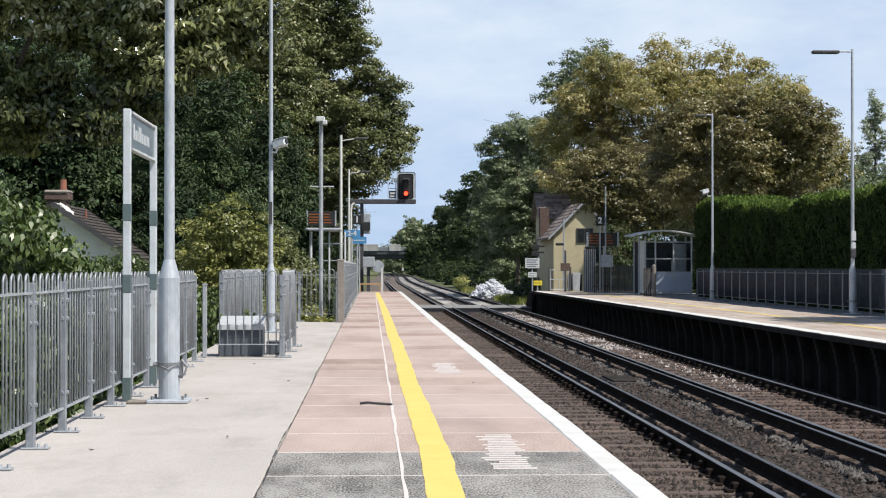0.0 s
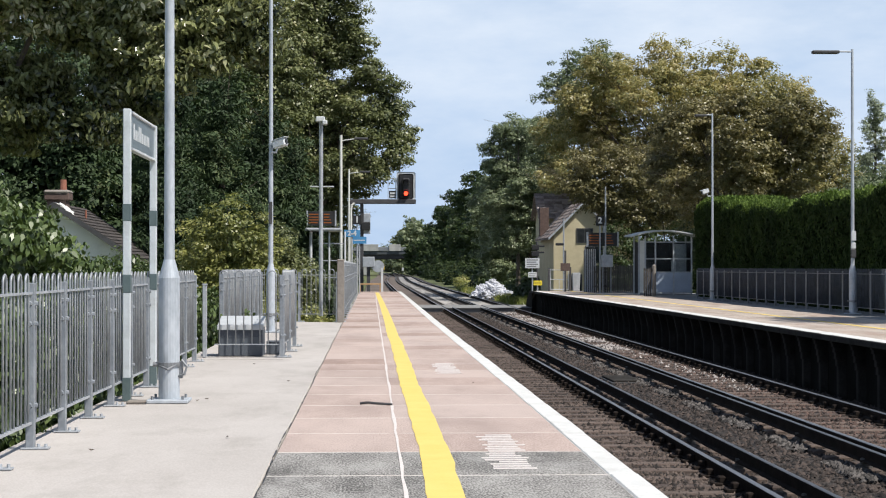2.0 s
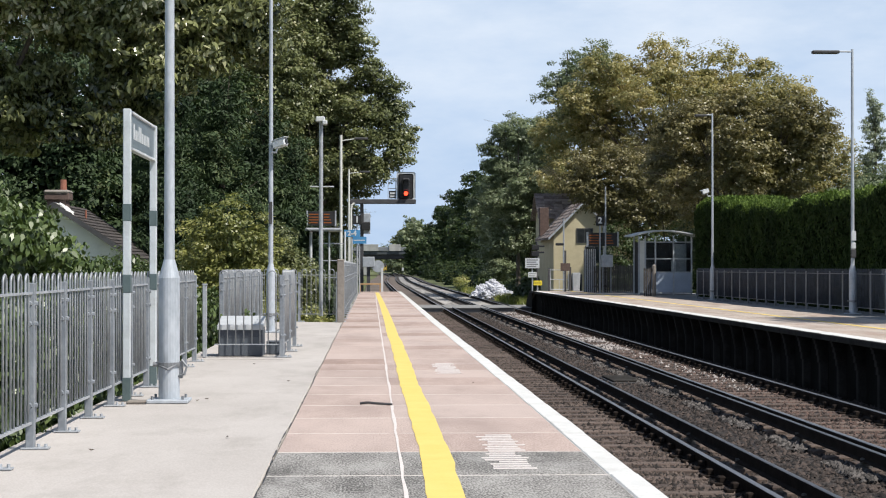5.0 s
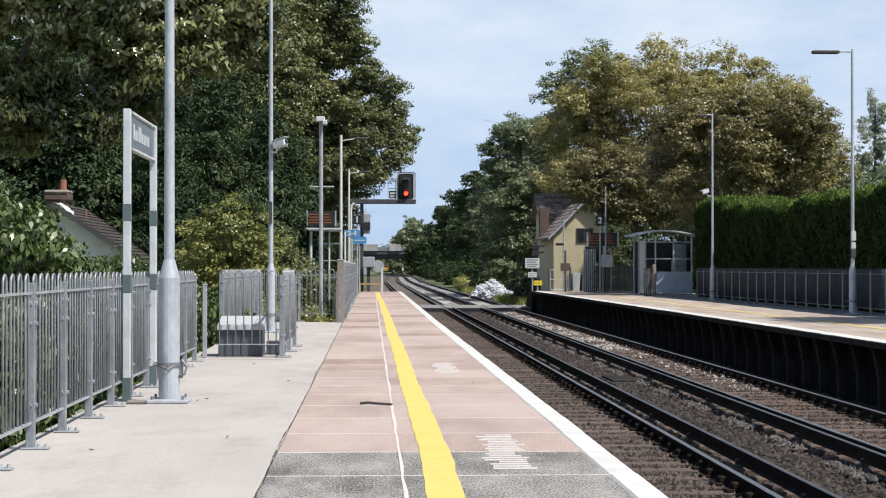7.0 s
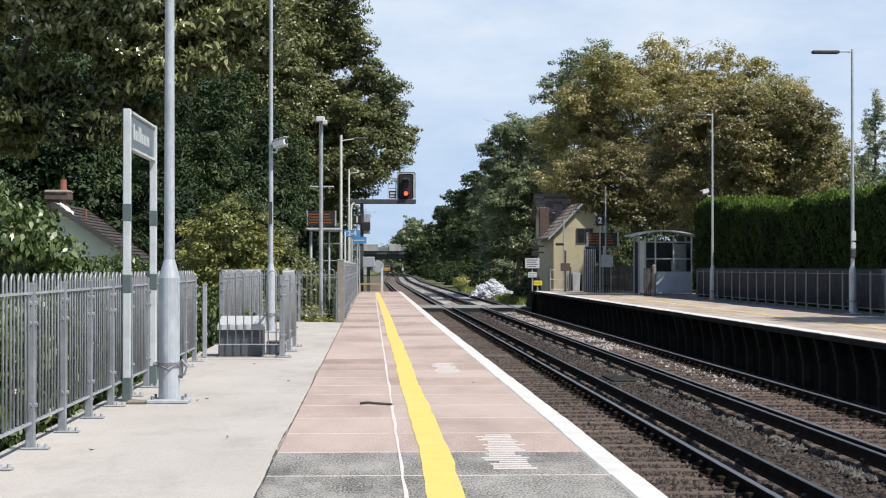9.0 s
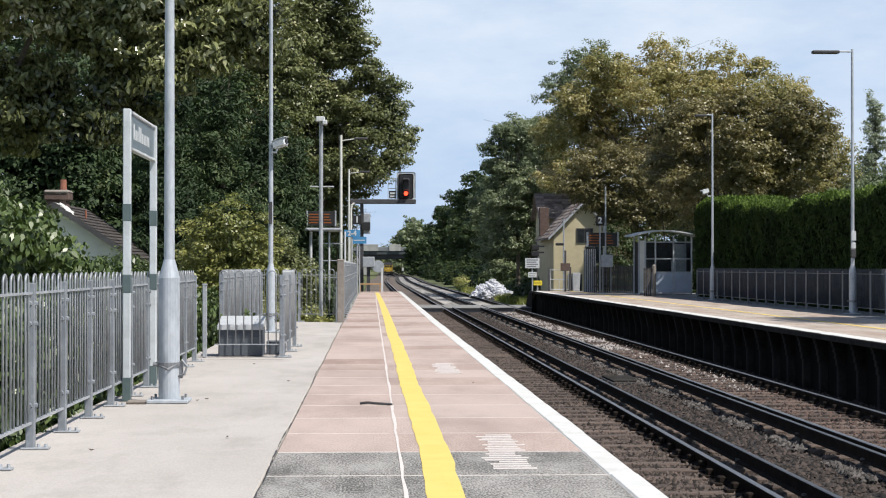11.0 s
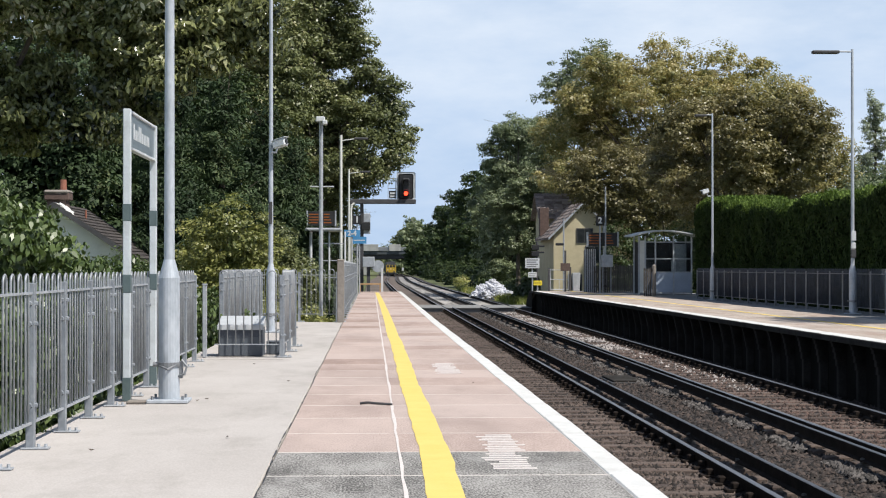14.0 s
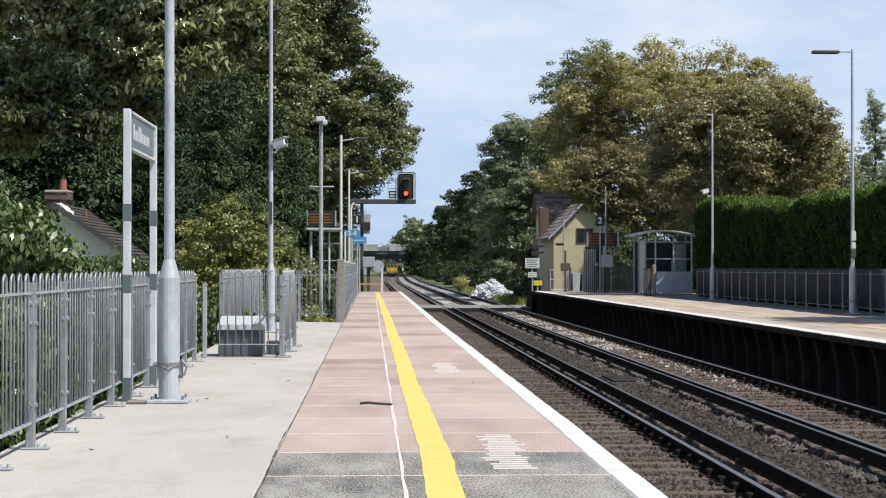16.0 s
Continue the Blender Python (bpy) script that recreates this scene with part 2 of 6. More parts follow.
REDTILE = material("red_clay", (0.20, 0.075, 0.05), (0.36, 0.15, 0.10), 3.0, 0.85, bump=0.2)
BRICK = material("brown_brick", (0.07, 0.048, 0.04), (0.15, 0.10, 0.085), 6.0, 0.9, bump=0.3)
WOOD = material("grey_fence_wood", (0.04, 0.036, 0.033), (0.105, 0.097, 0.089), 3.0, 0.9, bump=0.4, stretch=(5, 5, 0.6), per_object=0.4)
RAILWOOD = material("orange_timber", (0.32, 0.20, 0.10), (0.46, 0.30, 0.16), 3.0, 0.85, bump=0.3)
BLACK = material("matt_black", (0.012, 0.012, 0.013), (0.03, 0.03, 0.032), 4.0, 0.5, bump=0.05)
BLUEGREY = material("blue_grey_steel", (0.04, 0.047, 0.06), (0.085, 0.098, 0.125), 4.0, 0.6, bump=0.05)
CHARCOAL = material("dark_grey_steel", (0.035, 0.035, 0.037), (0.08, 0.08, 0.085), 4.0, 0.6, bump=0.05)
BLUESIGN = material("blue_sign", (0.05, 0.22, 0.45), (0.08, 0.28, 0.53), 4.0, 0.5, bump=0.02)
YELLOWSIGN = material("yellow_sign", (0.65, 0.52, 0.03), (0.75, 0.60, 0.05), 4.0, 0.5, bump=0.02)
TRAINYELLOW = material("train_yellow", (0.40, 0.26, 0.02), (0.50, 0.33, 0.03), 4.0, 0.4, bump=0.02)
TRAINDARK = material("train_dark_paint", (0.03, 0.035, 0.045), (0.07, 0.075, 0.09), 2.0, 0.45, bump=0.02)
BRIDGECONC = material("bridge_concrete", (0.26, 0.26, 0.25), (0.42, 0.42, 0.40), 0.5, 0.9, bump=0.1, grain=8)
BRIDGESTEEL = material("bridge_steel", (0.035, 0.045, 0.05), (0.08, 0.09, 0.10), 0.5, 0.7, bump=0.1, grain=8)
SACK = material("white_woven_sack", (0.34, 0.35, 0.40), (0.68, 0.69, 0.75), 3.0, 0.7, bump=0.4, grain=14, stain=(0.30, 0.30, 0.32), stain_amount=0.6, stain_scale=1.6)
BLUEPANEL = material("pale_blue_panel", (0.30, 0.35, 0.44), (0.42, 0.48, 0.57), 2.0, 0.6, bump=0.05)
GLASS = glass("shelter_glass")
WINDOW = material("dark_window", (0.015, 0.018, 0.02), (0.04, 0.045, 0.05), 2.0, 0.08, bump=0.0)
RED = glow("red_lamp", (1.0, 0.05, 0.02), 4.0)
HEADLAMP = glow("headlamp", (0.9, 0.75, 0.5), 0.25)
AMBER = glow("amber_dots", (0.30, 0.085, 0.012), 0.04)
LEAF_OAK = leaf_material("leaf_oak", (0.052, 0.07, 0.026), (0.20, 0.22, 0.09), (0.42, 0.39, 0.22), 0.17, 0.22)
# Near and fig leaves: pale odd ones painted in as glossy highlights.
LEAF_NEAR = leaf_material("leaf_near", (0.013, 0.023, 0.009), (0.27, 0.29, 0.125), (0.85, 0.80, 0.58), 0.24, 0.25, 0.24)
LEAF_FIG = leaf_material("leaf_fig", (0.022, 0.042, 0.012), (0.11, 0.155, 0.045), (0.27, 0.30, 0.20), 0.12, 0.15, 0.38)
LEAF_DARK = leaf_material("leaf_dark", (0.02, 0.038, 0.014), (0.068, 0.096, 0.032), (0.17, 0.17, 0.07), 0.1, 0.18, 0.5, 0.3)
LEAF_PALE = leaf_material("leaf_pale", (0.07, 0.10, 0.05), (0.235, 0.275, 0.15), (0.44, 0.46, 0.32), 0.15, 0.25)
LEAF_SILVER = leaf_material("leaf_silver", (0.13, 0.16, 0.10), (0.34, 0.38, 0.26), (0.52, 0.54, 0.42), 0.2, 0.35)
LEAF_BRONZE = leaf_material("leaf_bronze", (0.11, 0.14, 0.055), (0.41, 0.355, 0.15), (0.68, 0.58, 0.39), 0.22, 0.35)
LEAF_OLIVE = leaf_material("leaf_olive", (0.05, 0.054, 0.02), (0.24, 0.21, 0.088), (0.52, 0.47, 0.31), 0.18, 0.26)
LEAF_LIME = leaf_material("leaf_lime", (0.085, 0.11, 0.03), (0.33, 0.33, 0.11), (0.60, 0.50, 0.26), 0.28, 0.28)
# Hedge leaf colours carry the light: dark shaded face, lighter sunlit top.
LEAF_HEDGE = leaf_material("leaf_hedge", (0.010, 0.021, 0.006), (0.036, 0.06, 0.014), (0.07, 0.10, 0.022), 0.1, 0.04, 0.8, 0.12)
LEAF_HEDGE_LIT = leaf_material("leaf_hedge_lit", (0.036, 0.066, 0.014), (0.15, 0.22, 0.043), (0.29, 0.36, 0.085), 0.12, 0.12, 0.7, 0.2)
LEAF_CONIFER = leaf_material("leaf_conifer", (0.010, 0.024, 0.010), (0.054, 0.086, 0.033), (0.125, 0.155, 0.065), 0.15, 0.12, 0.65, 0.3)
LEAF_GRASS = leaf_material("leaf_grass", (0.09, 0.12, 0.026), (0.25, 0.27, 0.065), (0.47, 0.40, 0.17), 0.25, 0.25)

# ---- building helpers ----
def box(bm, x0, x1, y0, y1, z0, z1, bevel=0.0):
    m = Matrix.LocRotScale(((x0 + x1) / 2, (y0 + y1) / 2, (z0 + z1) / 2), None, (abs(x1 - x0), abs(y1 - y0), abs(z1 - z0)))
    vs = bmesh.ops.create_cube(bm, size=1, matrix=m)["verts"]
    if bevel:
        es = list({e for v in vs for e in v.link_edges})
        bmesh.ops.bevel(bm, geom=es, offset=bevel, segments=1, affect="EDGES")
    return bm


def rod(bm, a, b, r0, r1=None, n=8):
    a, b = Vector(a), Vector(b)
    d = b - a
    m = Matrix.Translation((a + b) / 2) @ d.to_track_quat("Z", "Y").to_matrix().to_4x4()
    bmesh.ops.create_cone(bm, cap_ends=True, segments=n, radius1=r0, radius2=r0 if r1 is None else r1, depth=d.length, matrix=m)
    return bm


def pipe(bm, pts, r, n=6):
    """A round bar along a line of points."""
    pts = [Vector(p) for p in pts]
    rings = []
    for i, p in enumerate(pts):
        d = (pts[min(i + 1, len(pts) - 1)] - pts[max(i - 1, 0)]).normalized()
        u = d.orthogonal().normalized() if not rings else (u - d * u.dot(d)).normalized()
        w = d.cross(u)
        rings.append([bm.verts.new(p + r * (math.cos(2 * math.pi * k / n) * u + math.sin(2 * math.pi * k / n) * w)) for k in range(n)])
    for a, b in zip(rings, rings[1:]):
        for k in range(n):
            bm.faces.new((a[k], a[(k + 1) % n], b[(k + 1) % n], b[k]))
    bm.faces.new(rings[0][::-1])
    bm.faces.new(rings[-1])
    return bm


def mesh_of(name, bm, mat, smooth=False):
    bmesh.ops.recalc_face_normals(bm, faces=bm.faces)
    me = bpy.data.meshes.new(name)
    bm.to_mesh(me)
    bm.free()
    me.materials.append(mat)
    if smooth:
        me.polygons.foreach_set("use_smooth", [True] * len(me.polygons))
    return me


def part(name, bm, mat, parent=None, label="", smooth=False, at=None):
    """One mesh object from a bmesh (or a ready mesh) under a thing or a part."""
    me = mesh_of(name, bm, mat, smooth) if isinstance(bm, bmesh.types.BMesh) else bm
    ob = new(name, me)
    ob.parent = parent
    if at is not None:
        ob.location = at
    if label:
        tagged(ob, label)
    return ob


def thing(name, at, label, category, group="", kind=""):
    e = new(name)
    e.empty_display_size = 0.2
    e.location = at
    return tagged(e, label, category, group, kind)


def solid(name, bm, mat, label, category, group="", kind="", smooth=False, at=None):
    return tagged(part(name, bm, mat, smooth=smooth, at=at), label, category, group, kind)


def bulk(name, verts, faces, mat):
    me = bpy.data.meshes.new(name)
    nv, (nf, k) = len(verts), faces.shape
    me.vertices.add(nv)
    me.vertices.foreach_set("co", np.asarray(verts, dtype=np.float32).ravel())
    me.loops.add(nf * k)
    me.loops.foreach_set("vertex_index", faces.astype(np.int32).ravel())
    me.polygons.add(nf)
    me.polygons.foreach_set("loop_start", np.arange(0, nf * k, k, dtype=np.int32))
    me.update(calc_edges=True)
    me.materials.append(mat)
    return me


def writing(name, text, size, mat, parent, m):
    c = bpy.data.curves.new(name, "FONT")
    c.offset = 0.012
    c.body, c.size, c.extrude, c.align_x, c.align_y = text, size, 0.004, "CENTER", "CENTER"
    c.materials.append(mat)
    ob = new(name, c)
    ob.parent = parent
    ob.matrix_basis = m
    return ob


def line_x(y):
    """Sideways shift of the railway where it bends, far off."""
    u = min(1.0, max(0.0, (y - 240.0) / 230.0))
    return 2.1 * u * u * (3 - 2 * u)


def unit(a):
    return a / np.maximum(np.linalg.norm(a, axis=-1, keepdims=True), 1e-6)


def leaf_mesh(name, rng, lobe, clumps, per, size, clump_r, mat, inner=0.3, slim=0.55, droop=0.0, flat=0.5, broad=False):
    """Leaves in clumps spread over a lobe (half-axes rx, ry, rz), round its own centre."""
    r = np.array(lobe, dtype=float)
    d = unit(rng.normal(size=(clumps, 3)))
    c = d * (inner + (1 - inner) * rng.random((clumps, 1)) ** 0.6) * r * (1 + 0.16 * rng.normal(size=(clumps, 1)))
    cr = clump_r * (0.6 + 0.8 * rng.random((clumps, 1)))
    ld = unit(rng.normal(size=(clumps, per, 3)))
    p = c[:, None, :] + ld * cr[:, None, :] * (0.35 + 0.65 * rng.random((clumps, per, 1))) * np.array((1, 1, flat))
    out = unit(d[:, None, :] * 0.5 + ld * 0.6 + np.array((0, 0, 0.75)) + 0.55 * rng.normal(size=(clumps, per, 3)))
    p, out = p.reshape(-1, 3), out.reshape(-1, 3)
    a = unit(np.cross(out, rng.normal(size=p.shape)))
    a[:, 2] -= droop
    a = unit(a)
    b = np.cross(out, a)
    s = size * (0.6 + 0.8 * rng.random((len(p), 1)))
    if broad:
        lift = out * s * 0.10
        rim = (p - a * s * 0.5, p - a * s * 0.22 + b * s * slim * 0.44 + lift, p + a * s * 0.12 + b * s * slim * 0.5 + lift, p + a * s * 0.55 - out * s * 0.06,
               p + a * s * 0.12 - b * s * slim * 0.5 + lift, p - a * s * 0.22 - b * s * slim * 0.44 + lift)
    else:
        rim = (p - a * s * 0.5, p + b * s * slim * 0.5 + out * s * 0.08, p + a * s * 0.5, p - b * s * slim * 0.5 + out * s * 0.08)
    v = np.stack(rim, 1).reshape(-1, 3)
    f = np.arange(len(v)).reshape(-1, len(rim))
    return bulk(name, v, f, mat)


def tree(name, base, lobes, mat, label, clumps=120, per=36, size=0.22, clump_r=0.8, trunk_r=0.25, seed=1, category="tree",
         limbs=True, group="", **kw):
    """A tapered trunk, limbs up into the crown, and boughs of many leaves. Lobes: x, y, z from the base and three half-axes."""
    rng = np.random.default_rng(seed)
    t = thing(name, base, label, category, group)
    top = max(l[2] for l in lobes)
    mean = Vector((sum(l[0] for l in lobes) / len(lobes), sum(l[1] for l in lobes) / len(lobes), top))
    bm = bmesh.new()
    fork = Vector((mean.x * 0.25, mean.y * 0.25, max(0.4, top * 0.35)))
    pipe_taper(bm, [(0, 0, -0.3), tuple(fork * 0.5), tuple(fork), tuple(fork.lerp(mean, 0.5)), tuple(mean)], trunk_r, trunk_r * 0.15)
    part("trunk", bm, BARK, t, smooth=True)
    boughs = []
    for i, (x, y, z, rx, ry, rz) in enumerate(lobes):
        if limbs and i % 3 == 0:
            bm = bmesh.new()
            e = Vector((x, y, z + rz * 0.2))
            pipe_taper(bm, [tuple(fork * 0.8), tuple(fork.lerp(e, 0.45) + Vector((0, 0, 0.08 * top))), tuple(e)], trunk_r * 0.28, trunk_r * 0.05, 6)
            for k in range(5):
                q = Vector((rng.normal() * rx * 0.6, rng.normal() * ry * 0.6, rng.random() * rz * 0.8))
                pipe_taper(bm, [tuple(fork.lerp(e, 0.6)), tuple(e.lerp(e + q, 0.5)), tuple(e + q)], trunk_r * 0.09, trunk_r * 0.02, 5)
            part("limb", bm, BARK, t, smooth=True)
        share = (rx * ry + rx * rz + ry * rz) / (sum(l[3] * l[4] + l[3] * l[5] + l[4] * l[5] for l in lobes) / len(lobes))
        me = leaf_mesh("bough", rng, (rx, ry, rz), max(8, int(clumps * share)), per, size, clump_r, mat, **kw)
        boughs.append(tagged(part("bough", me, mat, t, at=(x, y, z)), kind="stuff"))
    t["boughs"] = len(boughs)
    return t, boughs


def pipe_taper(bm, pts, r0, r1, n=8):
    pts = [Vector(p) for p in pts]
    rings = []
    for i, p in enumerate(pts):
        r = r0 + (r1 - r0) * i / (len(pts) - 1)
        d = (pts[min(i + 1, len(pts) - 1)] - pts[max(i - 1, 0)]).normalized()
        u = d.orthogonal().normalized() if not rings else (u - d * u.dot(d)).normalized()
        w = d.cross(u)
        rings.append([bm.verts.new(p + r * (math.cos(2 * math.pi * k / n) * u + math.sin(2 * math.pi * k / n) * w)) for k in range(n)])
    for a, b in zip(rings, rings[1:]):
        for k in range(n):
            bm.faces.new((a[k], a[(k + 1) % n], b[(k + 1) % n], b[k]))
    bm.faces.new(rings[-1])


# ---- ground, road, platforms ----
RAIL_Z = -0.935      # top of the running rails
NEAR_EDGE, FAR_EDGE = 1.61, 8.40
NEAR_TRACK, FAR_TRACK = 3.13, 6.92


def ground():
    bm = bmesh.new()
    bmesh.ops.create_grid(bm, x_segments=40, y_segments=60, size=1, matrix=Matrix.Translation((0, 900, -1.28)) @ Matrix.Diagonal((1500, 1500, 1, 1)))
    solid("ground", bm, GRASS, "rough green and straw-coloured grass beside the railway", "ground", kind="structure")


def ballast_bed():
    """The ballast under both tracks, following the bend."""
    bm = bmesh.new()
    ys = [-6, 20, 60, 93.5, 101, 150, 200, 260, 320, 380, 440, 500, 560, 640, 760]
    prof = [(1.75, -1.16), (4.6, -1.15), (5.0, -1.18), (5.4, -1.15), (8.55, -1.16), (9.2, -1.28)]
    rows = [[bm.verts.new((x + line_x(y), y, z)) for x, z in ([(0.4, -1.30)] if y > 95 else [(1.5, -1.30)]) + prof] for y in ys]
    for a, b in zip(rows, rows[1:]):
        for k in range(len(a) - 1):
            bm.faces.new((a[k], a[k + 1], b[k + 1], b[k]))
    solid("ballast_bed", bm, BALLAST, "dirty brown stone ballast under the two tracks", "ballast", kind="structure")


def verge_strips():
    """Brown cess and pale dusty ballast beyond the crossing."""
    for name, x0, x1, y0, y1, mat, label in (("cess", -0.6, 2.2, 102, 520, BROWNBALLAST, "brown ballast path beside the track"),
                                             ("ballast_strip", 4.55, 5.5, 102, 420, PALEBALLAST, "pale dusty ballast between the tracks"),
                                             ("ballast_strip", 6.3, 7.5, 102, 420, PALEBALLAST, "pale dusty ballast inside the far track"),
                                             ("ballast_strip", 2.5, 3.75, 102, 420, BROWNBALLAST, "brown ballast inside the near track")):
        ys = [y0 + (y1 - y0) * k / 24 for k in range(25)]
        bm = bmesh.new()
        rows = [(bm.verts.new((x0 + line_x(y), y, -1.09)), bm.verts.new((x1 + line_x(y), y, -1.09))) for y in ys]
        for (a, b), (c, d) in zip(rows, rows[1:]):
            bm.faces.new((a, b, d, c))
        solid(name, bm, mat, label, "ballast", kind="structure")


def stones(name, n, xs, ys, size, mat, label, seed, z=-1.125, rise=0.0, heaps=0.0):
    """Loose stones, each a bent octahedron."""
    rng = np.random.default_rng(seed)
    y = ys[0] + (ys[1] - ys[0]) * rng.random(n) ** 1.6
    if heaps:
        y = heaps * np.floor(y / heaps) + 0.58 * heaps * rng.random(n) + 0.3
    x = xs[0] + (xs[1] - xs[0]) * rng.random(n)
    p = np.stack((x, y, z - 0.015 + rise * rng.random(n)), 1)
    o = np.array(((1, 0, -0.4), (0, 1, -0.4), (-1, 0, -0.4), (0, -1, -0.4), (0, 0, 0.9)), dtype=float)
    v = o[None] * (0.6 + 0.8 * rng.random((n, 5, 1))) + 0.25 * rng.normal(size=(n, 5, 3))
    a = rng.random(n) * 6.283
    c, s = np.cos(a)[:, None], np.sin(a)[:, None]
    v = np.stack((v[..., 0] * c - v[..., 1] * s, v[..., 0] * s + v[..., 1] * c, v[..., 2] * 0.75), -1)
    v = v * (size * (0.5 + rng.random((n, 1, 1)))) + p[:, None, :]
    t = np.array(((0, 1, 4), (1, 2, 4), (2, 3, 4), (3, 0, 4)))
    f = (t[None] + 5 * np.arange(n)[:, None, None]).reshape(-1, 3)
    ob = new(name, bulk(name, v.reshape(-1, 3), f, mat))
    tagged(ob, label, "ballast", kind="stuff")


def wavy_strip(ys, centre, half, z, wob, seed):
    bm = bmesh.new()
    rng = random.Random(seed)
    rows = []
    for y in ys:
        c = centre(y)
        a, b = c - half + rng.uniform(-wob, wob), c + half + rng.uniform(-wob, wob)
        rows.append((bm.verts.new((a, y, z)), bm.verts.new((b, y, z))))
    for (a, b), (c, d) in zip(rows, rows[1:]):
        bm.faces.new((a, b, d, c))
    return bm


def near_platform():
    bm = bmesh.new()
    box(bm, -0.63, NEAR_EDGE - 0.12, -6, 90, -1.25, -0.06)
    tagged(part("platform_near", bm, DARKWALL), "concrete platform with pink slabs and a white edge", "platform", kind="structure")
    body = bpy.data.objects["platform_near"]
    # slabs, each with open joints
    step, joint = 1.36, 0.045
    y0 = 12.06 - 13 * step
    xs = ((-0.63, 0.18), (0.194, 1.428))
    meshes = {}
    for k in range(71):
        y = y0 + k * step
        grey = y < 12.0
        for x0, x1 in xs:
            key = (grey, x0)
            if key not in meshes:
                b = bmesh.new()
                box(b, x0, x1, joint / 2, step - joint / 2, -0.06, 0.0, 0.0015)
                meshes[key] = mesh_of("slab", b, GREYSLAB if grey else PINK)
            part("slab", meshes[key], None, body, at=(0, y, 0))
    # mortar in the joints and the long painted line
    bm = bmesh.new()
    box(bm, -0.63, 1.43, -6, 90, -0.05, -0.0015)
    part("mortar", bm, LIME, body, "pale mortar between the slabs")
    bm = wavy_strip([y0 + 0.6 * k for k in range(155)], lambda y: 0.187 + (0.03 if y > 70 else 0), 0.011, 0.003, 0.007, 3)
    part("painted_line", bm, WORNPAINT, body, "thin white painted line")
    bm = wavy_strip([y0 + 0.16 * k for k in range(520)], lambda y: -0.636 + 0.012 * math.sin(1.1 * y) * math.sin(0.37 * y), 0.003, 0.0015, 0.006, 13)
    part("crack", bm, CHARCOAL, body, "dark open joint beside the concrete")
    me = None
    for k in range(71):
        y = y0 + k * step
        if me is None:
            b = bmesh.new()
            box(b, 1.43, NEAR_EDGE, 0.004, step - 0.004, -0.09, 0.006, 0.01)
            me = mesh_of("coping", b, WHITEPAINT)
        part("coping", me, None, body, at=(0.004 * math.sin(k * 1.9) - 0.07 * min(1.0, max(0.0, (y - 14) / 26)), y, 0), label="white painted edge slab" if k == 0 else "")
    keys = [(-6, 0.41), (8, 0.395), (9.6, 0.405), (11.5, 0.43), (13.8, 0.424), (17.2, 0.42), (19, 0.405), (22.4, 0.416), (27, 0.412), (29.5, 0.42), (32, 0.395), (45, 0.40), (60, 0.37), (75, 0.33), (90, 0.27)]
    def centre(y):
        for (ya, a), (yb, b) in zip(keys, keys[1:]):
            if y <= yb:
                return a + (b - a) * (y - ya) / (yb - ya)
        return keys[-1][1]
    bm = wavy_strip([y0 + 0.5 * k for k in range(187)], centre, 0.10, 0.003, 0.008, 5)
    part("yellow_line", bm, YELLOWPAINT, body, "broad uneven yellow painted line")
    # worn stencilled lettering near the edge
    for y, x, n, w in ((11.0, 0.88, 19, 0.125), (20.9, 0.90, 12, 0.14)):
        rng = random.Random(int(y))
        for k in range(n):
            bm = bmesh.new()
            yy = y + k * (2.3 / n)
            off = 0.02 * rng.uniform(-1, 1) + 0.003 * k
            box(bm, x + off - w * rng.uniform(0.6, 1.25), x + off + w * rng.uniform(0.6, 1.25), yy, yy + 1.3 / n, 0.001, 0.0035)
            part("stencil_bar", bm, WORNPAINT, body, "worn white stencilled marking" if k == 0 else "")


def near_apron():
    bm = bmesh.new()
    box(bm, -2.52, -0.645, -6, 40.8, -1.25, -0.004, 0.01)
    ap = solid("apron", bm, CONCRETE, "smooth pale concrete platform surface by the railings", "platform", kind="structure")
    for y, x0, x1 in ((24.2, -2.5, -1.2), (32.5, -2.5, -0.66), (16.33, -2.5, -2.05)):
        part("joint", box(bmesh.new(), x0, x1, y, y + 0.03, -0.01, -0.002), POSTCONCRETE, ap, "dirty joint in the concrete")


